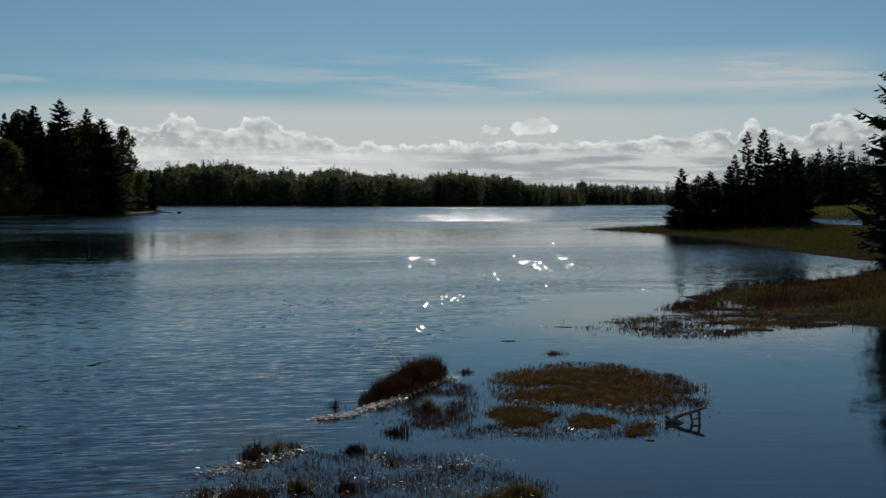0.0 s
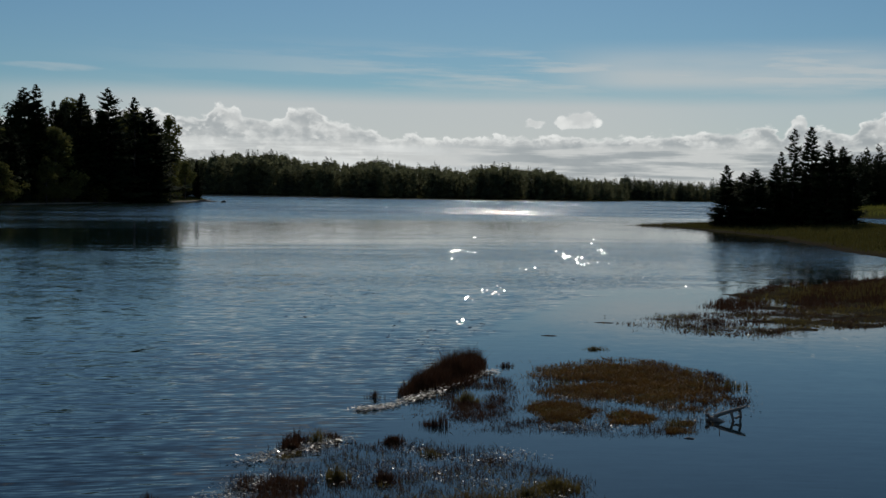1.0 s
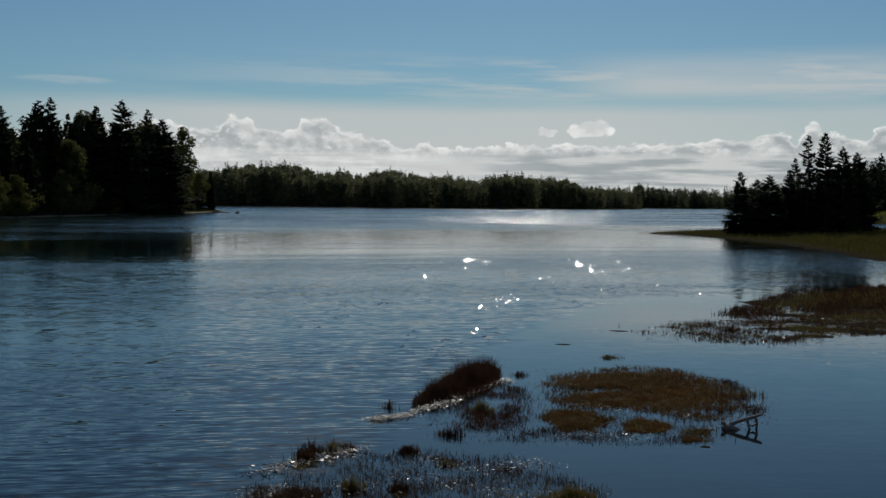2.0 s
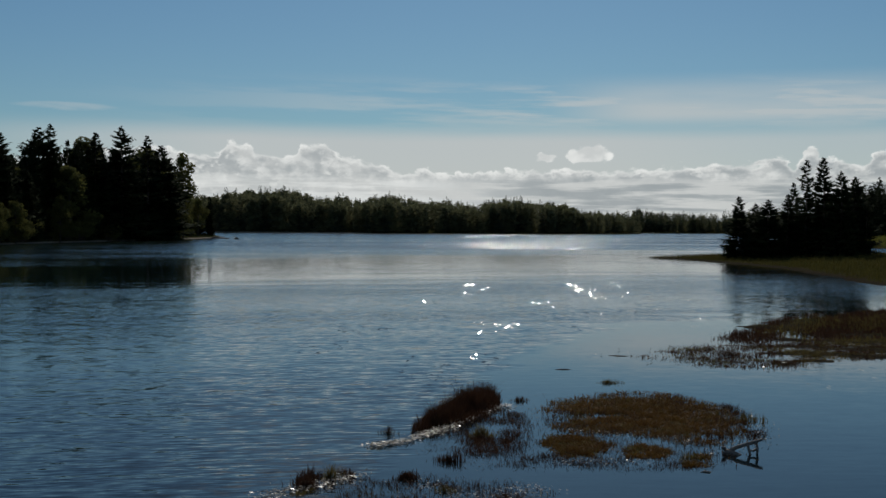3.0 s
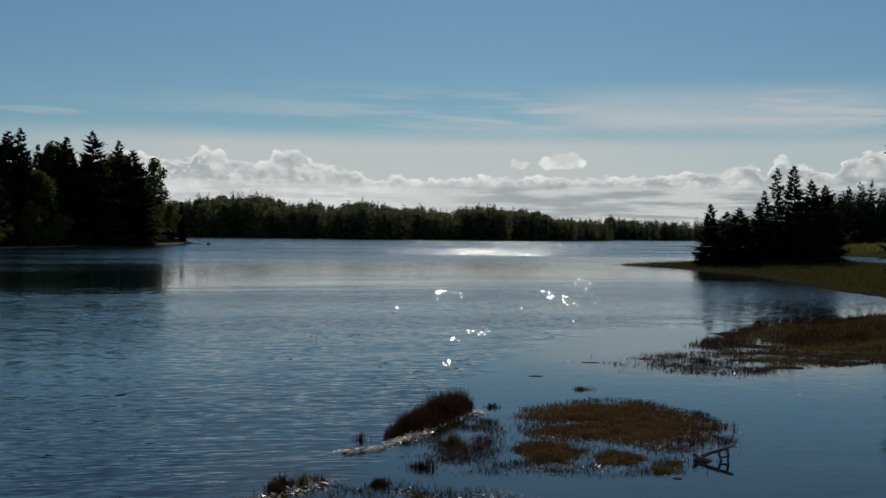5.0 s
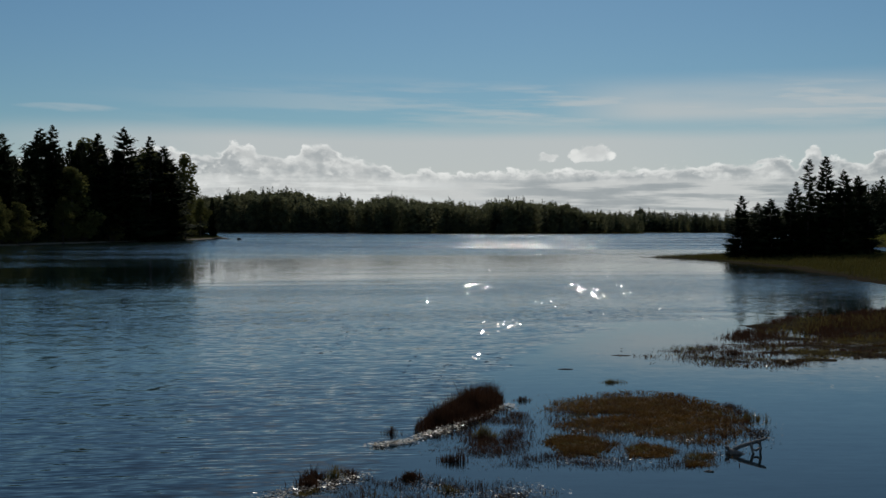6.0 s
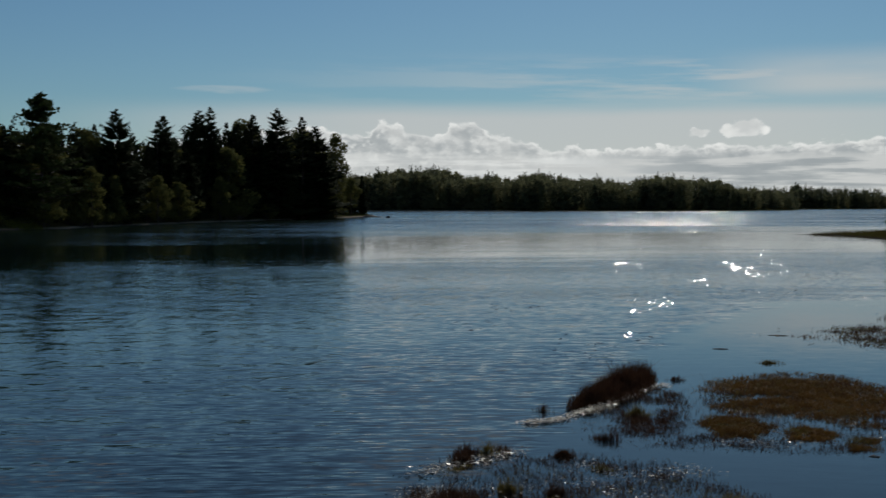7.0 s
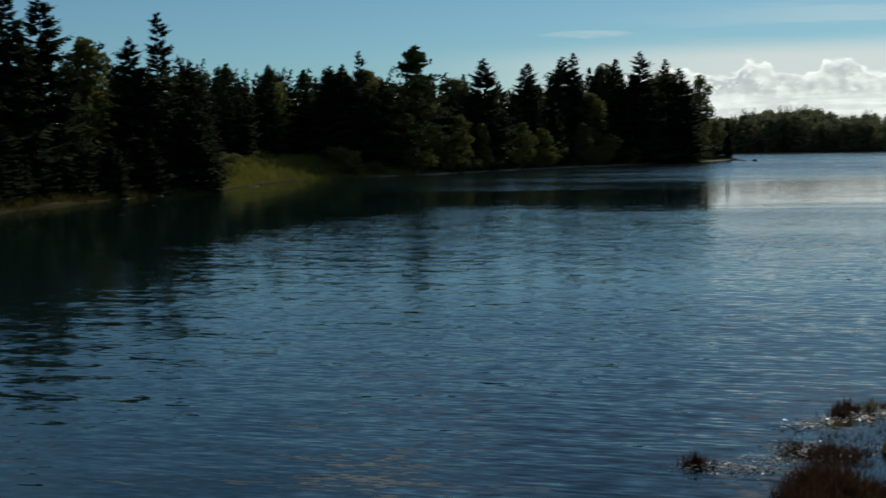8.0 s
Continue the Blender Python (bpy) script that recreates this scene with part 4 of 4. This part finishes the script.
# dim stems in clumps, thinning out into the open shallows
for k, (poly, n, h, mat) in enumerate((
        ([(-0.72, 17.2), (-0.9, 19.0), (0.07, 22.0), (0.71, 21.5), (0.57, 17.2)], 5200, 0.13, RUSH),
        ([(-0.2, 16.4), (0.6, 18.9), (1.6, 17.6), (3.2, 17.2), (3.9, 17.6), (3.4, 16.5), (1.4, 16.3)], 3800, 0.10, RUSH),
        ([(4.1, 18.8), (4.3, 22.6), (4.0, 23.6), (4.75, 22.4), (4.8, 20.4), (4.5, 18.9)], 1600, 0.12, RUSH),
        ([(-3.05, 13.8), (-2.7, 15.3), (-1.5, 16.2), (0.5, 15.6), (1.5, 14.0), (1.45, 12.8), (-2.9, 12.8)], 6500, 0.11, RUSH),
        ([(-2.6, 13.9), (-1.9, 15.1), (-0.4, 15.4), (0.6, 15.2), (1.3, 13.9), (1.2, 12.8), (-2.4, 12.8)], 2400, 0.09, STRAW))):
    grow("marsh_grass", "dim drowned stems standing thinly in the shallows", poly, n, h * 0.2, h, 0.0045, mat, 130 + k, 0.5, 0.62, 2.9, 0.8)
for k, (poly, n, h, mat) in enumerate((
        ([(-2.85, 15.4), (-2.76, 16.1), (-2.46, 16.15), (-2.3, 15.6), (-2.5, 15.1)], 1500, 0.26, RUSH),
        ([(-2.46, 15.7), (-2.4, 16.2), (-1.98, 16.3), (-1.86, 15.9), (-2.2, 15.6)], 900, 0.12, RUSH),
        ([(-2.95, 14.1), (-2.8, 14.7), (-2.4, 15.5), (-2.2, 15.2), (-2.4, 14.1)], 1500, 0.10, STRAW),
        ([(-1.46, 15.5), (-1.3, 16.1), (-1.0, 15.7), (-1.05, 15.4)], 1000, 0.20, RUSH),
        ([(-1.15, 15.7), (-0.4, 15.4), (-0.42, 14.9), (-1.06, 15.2)], 1200, 0.10, RUSH),
        ([(-0.2, 14.9), (0.5, 15.1), (0.48, 14.5), (-0.15, 14.5)], 1000, 0.08, RUSH),
        ([(0.6, 13.8), (1.35, 13.9), (1.3, 12.9), (0.5, 12.9)], 1500, 0.16, STRAW),
        ([(-3.1, 13.7), (-1.9, 13.7), (-1.75, 12.8), (-3.0, 12.8)], 2600, 0.22, RUSH))):
    grow("marsh_grass", "small dense clump of brown marsh grass in the shallows", poly, int(n * 0.5), h * 0.25, h, 0.005, mat, 150 + k, 0.3, 0.5, 5.0, 0.6, 0.3)
grow("marsh_grass", "tall brown marsh grass at the water's edge", [(-2.72, 11.2), (-2.65, 12.1), (-2.4, 12.5), (-2.0, 12.5), (-1.7, 12.2), (-1.2, 12.1), (-0.6, 12.2), (0.4, 12.3), (1.2, 12.4), (1.2, 10.2), (-2.0, 10.2)], 13000, 0.14, 0.40, 0.006, RUSH, 4, 0.3, 0.3, 2.6, 0.4, 0.25)
grow("marsh_grass", "olive grass mixed into the brown edge grass", [(-2.6, 11.2), (-2.3, 12.3), (-1.2, 12.1), (0.4, 12.3), (1.3, 12.4), (1.3, 10.2), (-2.0, 10.2)], 1800, 0.08, 0.26, 0.005, STRAW, 15, 0.3, 0.55, 3.1, 0.6)
grow("marsh_grass", "pale straw flattened among the water's edge grass", [(-1.6, 12.3), (-0.9, 12.9), (0.2, 13.2), (0.9, 12.9), (0.9, 12.2), (-1.3, 12.0)], 1400, 0.05, 0.16, 0.006, STRAW, 13, 0.3, 0.3, 2.0, 1.6)
grow("marsh_grass", "thin scattered stems standing in shallow water", [(-2.6, 12.6), (-2.2, 13.9), (-0.4, 15.4), (0.6, 15.2), (1.3, 13.8), (1.4, 12.6), (0, 12.2)], 1500, 0.03, 0.11, 0.004, RUSH, 14, 0.6, 0.5, 2.2, 0.6)
for k, poly in enumerate(([(-3.2, 12.6), (-2.6, 14.2), (-2.9, 14.8), (-2.0, 15.9), (-0.6, 15.4), (0.8, 15.4), (1.6, 13.4), (1.2, 12.2), (-1.6, 12.4)],
                          [(-1.5, 18.2), (-0.6, 19.3), (0.2, 21.5), (0.7, 20.5), (0.7, 17.6), (-0.1, 16.2), (-1.2, 16.4)], [(0.4, 21.8), (0.7, 24.0), (2.5, 24.4), (4.6, 23.2), (5.0, 20.0), (4.4, 17.2), (2.4, 16.4), (0.6, 17.0)])):
    grow("marsh_grass", "sparse brown weed lying flat in the shallow water", poly, (4200, 2600, 3000)[k], 0.015, 0.07, 0.006, (RUSH, RUSH, AMBER)[k], 30 + k, 0.5, 0.62, 3.1, 1.6)
TUFTS = [(-2.55, 15.1, 0.13, 300, 0.32), (-2.3, 15.6, 0.12, 130, 0.2), (-2.05, 15.75, 0.1, 90, 0.17), (-1.25, 15.7, 0.13, 220, 0.22), (-0.7, 16.9, 0.16, 220, 0.22), (-0.25, 18.9, 0.18, 260, 0.22),
         (0.15, 18.5, 0.13, 150, 0.14), (-0.68, 14.95, 0.18, 150, 0.14), (0.47, 22.9, 0.14, 150, 0.14), (2.52, 25.7, 0.2, 260, 0.14), (-1.85, 19.1, 0.14, 90, 0.22), (-1.72, 13.6, 0.14, 260, 0.26),
         (-1.15, 13.6, 0.12, 230, 0.25), (0.85, 13.4, 0.22, 320, 0.22), (-3.62, 12.2, 0.2, 240, 0.2), (0.55, 13.1, 0.16, 200, 0.2), (7.7, 36.7, 0.35, 150, 0.3), (4.55, 20.9, 0.3, 150, 0.2)]
OUTER = [(4.9, 32.2), (5.5, 32.9), (6.05, 33.2), (6.4, 31.7), (6.9, 30.4), (7.7, 34.0), (7.4, 29.6), (8.6, 31.8), (8.8, 34.2), (9.8, 32.6), (10.2, 34.6), (5.4, 30.6), (11.0, 33.4), (12.2, 32.6)]
for k, (x, y, rad, n, h) in enumerate(TUFTS):
    tuft(x, y, rad, n, h * 0.5, h * 1.15, (RUSH, STRAW)[k % 2 if k not in (0, 3) else 0], 60 + k, "small brown-green grass tuft standing in shallow water")
for k, (x, y) in enumerate(OUTER):
    tuft(x, y, 0.45 + 0.2 * (k % 3), 420, 0.05, 0.12 + 0.05 * (k % 4), (RUSH, STRAW, RUSH)[k % 3], 90 + k, "dark grass tuft on the half-flooded outer marsh", 0.9)
wrack("wet straw and weed washed against the red-brown grass", [(-2.0, 18.0), (-1.75, 18.1), (-1.5, 18.35), (-1.15, 19.1), (-0.78, 19.8)], 0.08, 1300, 71)
wrack("thin trail of straw on the lee side of the red-brown grass", [(-0.78, 19.8), (-0.3, 20.9), (0.05, 22.0), (0.25, 22.2), (0.1, 21.8)], 0.08, 380, 79)
wrack("wet weed stranded beside a grass tuft", [(-3.0, 14.3), (-2.75, 14.8), (-2.3, 15.3), (-1.95, 15.8)], 0.12, 800, 72)
wrack("glinting weed afloat at the grass edge", [(-3.7, 12.1), (-3.2, 12.1), (-2.85, 12.6), (-2.75, 13.3), (-2.6, 13.6)], 0.16, 1100, 73, 0.017)
wrack("bits of straw afloat between the tufts", [(-1.1, 15.3), (-0.4, 14.6), (0.35, 14.9), (0.45, 15.2)], 0.2, 480, 74, 0.016)
wrack("straw caught among the stalks of the near shallows", [(-2.9, 12.9), (-2.0, 13.6), (-1.0, 14.2), (0.0, 13.6), (0.9, 13.2)], 0.22, 700, 77, 0.016)
wrack("bits of weed along the edge of the flooded mat", [(4.7, 22.2), (4.75, 20.4), (4.2, 18.6), (3.2, 17.6), (1.9, 17.0), (0.9, 16.8)], 0.16, 420, 78, 0.018)
wrack("thin line of straw across the flooded mat", [(1.2, 19.6), (1.9, 19.2), (2.7, 19.1), (3.3, 18.4)], 0.1, 220, 75, 0.016)
wrack("bleached straw and mud on the outer marsh", [(4.0, 31.5), (5.5, 30.3), (7.5, 30.0), (9.0, 32.0), (10.5, 33.0), (11.5, 36.0)], 0.8, 260, 76, 0.04)


def stick(label, x, y, turn, length):
    s = Soup()
    s.limb([(-length / 2, 0, 0.0), (-length * 0.1, 0.02, 0.008), (length * 0.3, -0.02, 0.006), (length / 2, 0.02, 0.0)], [0.01, 0.018, 0.016, 0.008], 8)
    ob = mesh_object("stick", s.v, s.f, GREYWOOD, None, True)
    ob.matrix_basis = pose(x, y, -0.004, 0, 0, turn)
    tagged(ob, label, "driftwood")


stick("dark waterlogged stick afloat near the grass", 1.62, 28.0, 4, 0.4)
stick("dark waterlogged stick at the tip of the marsh", 3.3, 31.1, -6, 0.55)
stick("short bleached stick in the shallows", 3.0, 16.4, 3, 0.16)
grow("marsh_grass", "red-brown grass covering the back of the tidal marsh", [(9.6, 38.6), (11.9, 44.3), (14.7, 47.4), (18.5, 50.5), (22, 55), (26, 50), (22, 40), (14, 36), (10, 35.5)], 26000, 0.10, 0.30, 0.010, RUSH, 5, 1.2, 0.36, 0.9)
grow("marsh_grass", "olive patches showing through the red-brown grass", [(8.2, 38.0), (11.3, 43.3), (18.5, 49.5), (26, 50), (22, 40), (14, 35), (9.5, 34.5)], 9000, 0.1, 0.3, 0.011, STRAW, 43, 0.6, 0.66, 1.3, 0.7)
grow("marsh_grass", "dark stems standing in water before the marsh", [(6.6, 36.0), (8.2, 39.8), (11.0, 45.2), (13.8, 48.0), (12.0, 44.0), (9.8, 40.0), (9.4, 36.6), (7.6, 34.6)], 2600, 0.08, 0.24, 0.008, RUSH, 44, 0.7, 0.5, 1.5, 0.4)
grow("marsh_grass", "low olive grass on the flat tidal marsh", [(4.4, 31.6), (5.0, 28.9), (6.9, 28.3), (9.4, 30.5), (11.2, 31.5), (15, 30.6), (22, 29.4), (24, 40), (14, 40), (9.5, 36.5), (7, 33.6)], 20000, 0.03, 0.10, 0.013, STRAW, 6, 0.8, 0.72, 1.5, 1.2)
grow("marsh_grass", "brown weed in streaks over the flat tidal marsh", [(3.4, 31.0), (4.6, 28.8), (6.9, 28.2), (9.4, 30.4), (11.2, 31.4), (15, 30.2), (23, 29.0), (24, 40), (14, 42), (9.5, 38.5), (7, 34.6)], 20000, 0.03, 0.14, 0.012, RUSH, 45, 0.6, 0.74, 1.9, 1.2)
grow("marsh_grass", "olive-amber grass where the marsh meets the bank", [(11.2, 31.8), (12.2, 36.0), (14.5, 44.0), (19.0, 50.0), (24, 48), (24, 33), (16, 31.0)], 7000, 0.1, 0.38, 0.010, STRAW, 46, 1.2, 0.45, 0.9, 0.5)
grow("marsh_grass", "olive grass fringe on the spit", [(15.5, 130.8), (20, 127.6), (23, 114), (25.2, 98), (24.2, 78), (24.0, 70), (24.8, 63), (30, 60), (36, 75), (40, 100), (44, 135), (30, 138), (20, 132.6)], 26000, 0.18, 0.45, 0.025, SPITGRASS, 7, 1.5, 0.0, 0.4)
grow("meadow_grass", "yellow-green meadow grass on the sunlit bank", [(-71.5, 84), (-79.3, 102), (-89, 121), (-89.3, 136), (-84, 150), (-90, 152), (-106, 138), (-103, 112), (-92, 98), (-80, 86)], 36000, 0.4, 1.0, 0.03, MEADOW, 8, 1.0, 0.3, 0.5)
grow("meadow_grass", "yellow-green grass strip at the foot of the spruces", [(-59.3, 49), (-65.5, 61), (-69.3, 73), (-71, 84), (-75, 84), (-73, 72), (-69.5, 60), (-64, 49)], 14000, 0.25, 0.8, 0.022, SPITGRASS, 9, 0.8, 0.35, 0.5)
grow("meadow_grass", "green grass on the far bank of the channel", [(62, 218), (68, 200), (76, 188), (120, 172), (125, 200), (95, 240), (82, 262)], 9000, 0.4, 0.9, 0.06, MEADOW, 10, 2.0, 0.0, 0.2)


# ---- driftwood ----
def driftwood():
    root = new("driftwood")
    tagged(root, "weathered grey driftwood branch stranded in shallow water", "driftwood")
    for nm, pts, rad in (("trunk", [(-0.28, 0, 0.02), (-0.05, 0.02, 0.12), (0.22, 0.0, 0.2), (0.34, 0, 0.24)], [0.034, 0.032, 0.028, 0.02]),
                         ("branch", [(0.1, 0, 0.17), (0.13, -0.03, 0.02), (0.22, -0.06, -0.12)], [0.026, 0.02, 0.014]),
                         ("branch", [(0.24, 0, 0.2), (0.27, 0.02, 0.08), (0.25, 0.03, -0.12)], [0.024, 0.02, 0.015]),
                         ("root", [(-0.22, 0, 0.04), (-0.26, 0.03, 0.1), (-0.3, 0.02, 0.12)], [0.05, 0.04, 0.015]),
                         ("root", [(-0.24, 0, 0.05), (-0.1, -0.04, 0.02), (0.06, -0.05, -0.04)], [0.05, 0.04, 0.018]),
                         ("branch", [(0.27, 0.01, 0.1), (0.18, -0.02, 0.06), (0.12, -0.03, 0.08)], [0.022, 0.018, 0.01])):
        s = Soup()
        s.limb(pts, rad, 8)
        mesh_object(nm, s.v, s.f, GREYWOOD, root, True)
    root.matrix_basis = pose(3.78, 17.75, -0.01, 0, 0, 8)


driftwood()


def shore_log(label, x, y, turn, length, radius):
    s = Soup()
    s.limb([(-length / 2, 0, radius * 0.7), (-length * 0.15, length * 0.03, radius), (length * 0.25, -length * 0.02, radius * 1.1), (length / 2, 0, radius * 0.8)], [radius * 0.8, radius, radius * 0.85, radius * 0.45], 8)
    ob = mesh_object("drift_log", s.v, s.f, GREYWOOD, None, True)
    ob.matrix_basis = pose(x, y, max(ground_at(x, y), -0.03) - 0.02, 0, 0, turn)
    tagged(ob, label, "driftwood", "drift logs on the shore")


for x, y, turn, ln, rad in ((-69.2, 71.5, 60, 1.3, 0.06), (-69.9, 73.2, 75, 1.0, 0.05), (-70.6, 76.8, 40, 1.7, 0.07), (-71.4, 80.5, 95, 0.9, 0.05), (-70.9, 78.6, 70, 0.8, 0.05), (-78.9, 101.5, 55, 1.5, 0.07)):
    shore_log("bleached drift log lying on the muddy shore", x, y, turn, ln, rad)
for x, y, turn in ((-50.5, 52.0, 20), (-60.0, 73.5, 35), (-57.0, 62.0, 10), (-66.5, 92.0, 25)):
    shore_log("pale stick afloat off the wooded shore", x, y, turn, 0.7, 0.03)


def shore_rock(label, x, y, turn, size, height):
    """A boulder worn round, half sunk."""
    bm = bmesh.new()
    bmesh.ops.create_icosphere(bm, subdivisions=3, radius=1.0)
    for v in bm.verts:
        k = 1 + 0.28 * noise.noise(v.co * 1.3 + Vector((x, y, 0))) + 0.10 * noise.noise(v.co * 3.7 + Vector((y, x, 0)))
        v.co = Vector((v.co.x * size * k, v.co.y * size * 0.6 * k, v.co.z * height * k))
    me = bpy.data.meshes.new("rock")
    bm.to_mesh(me)
    bm.free()
    me.materials.append(ROCK)
    me.shade_smooth()
    ob = new("rock", me)
    ob.matrix_basis = pose(x, y, max(ground_at(x, y), -0.1), 0, 0, turn)
    tagged(ob, label, "rock", "rocks off the wooded point")


for x, y, turn, size, height in ((-65.0, 281.0, 0, 0.65, 0.6), (-74.0, 298.0, 10, 2.0, 0.6), (-72.0, 294.0, 25, 1.6, 0.4), (-70.0, 291.0, 5, 1.2, 0.3)):
    shore_rock("dark wet rock awash off the end of the wooded point", x, y, turn, size, height)
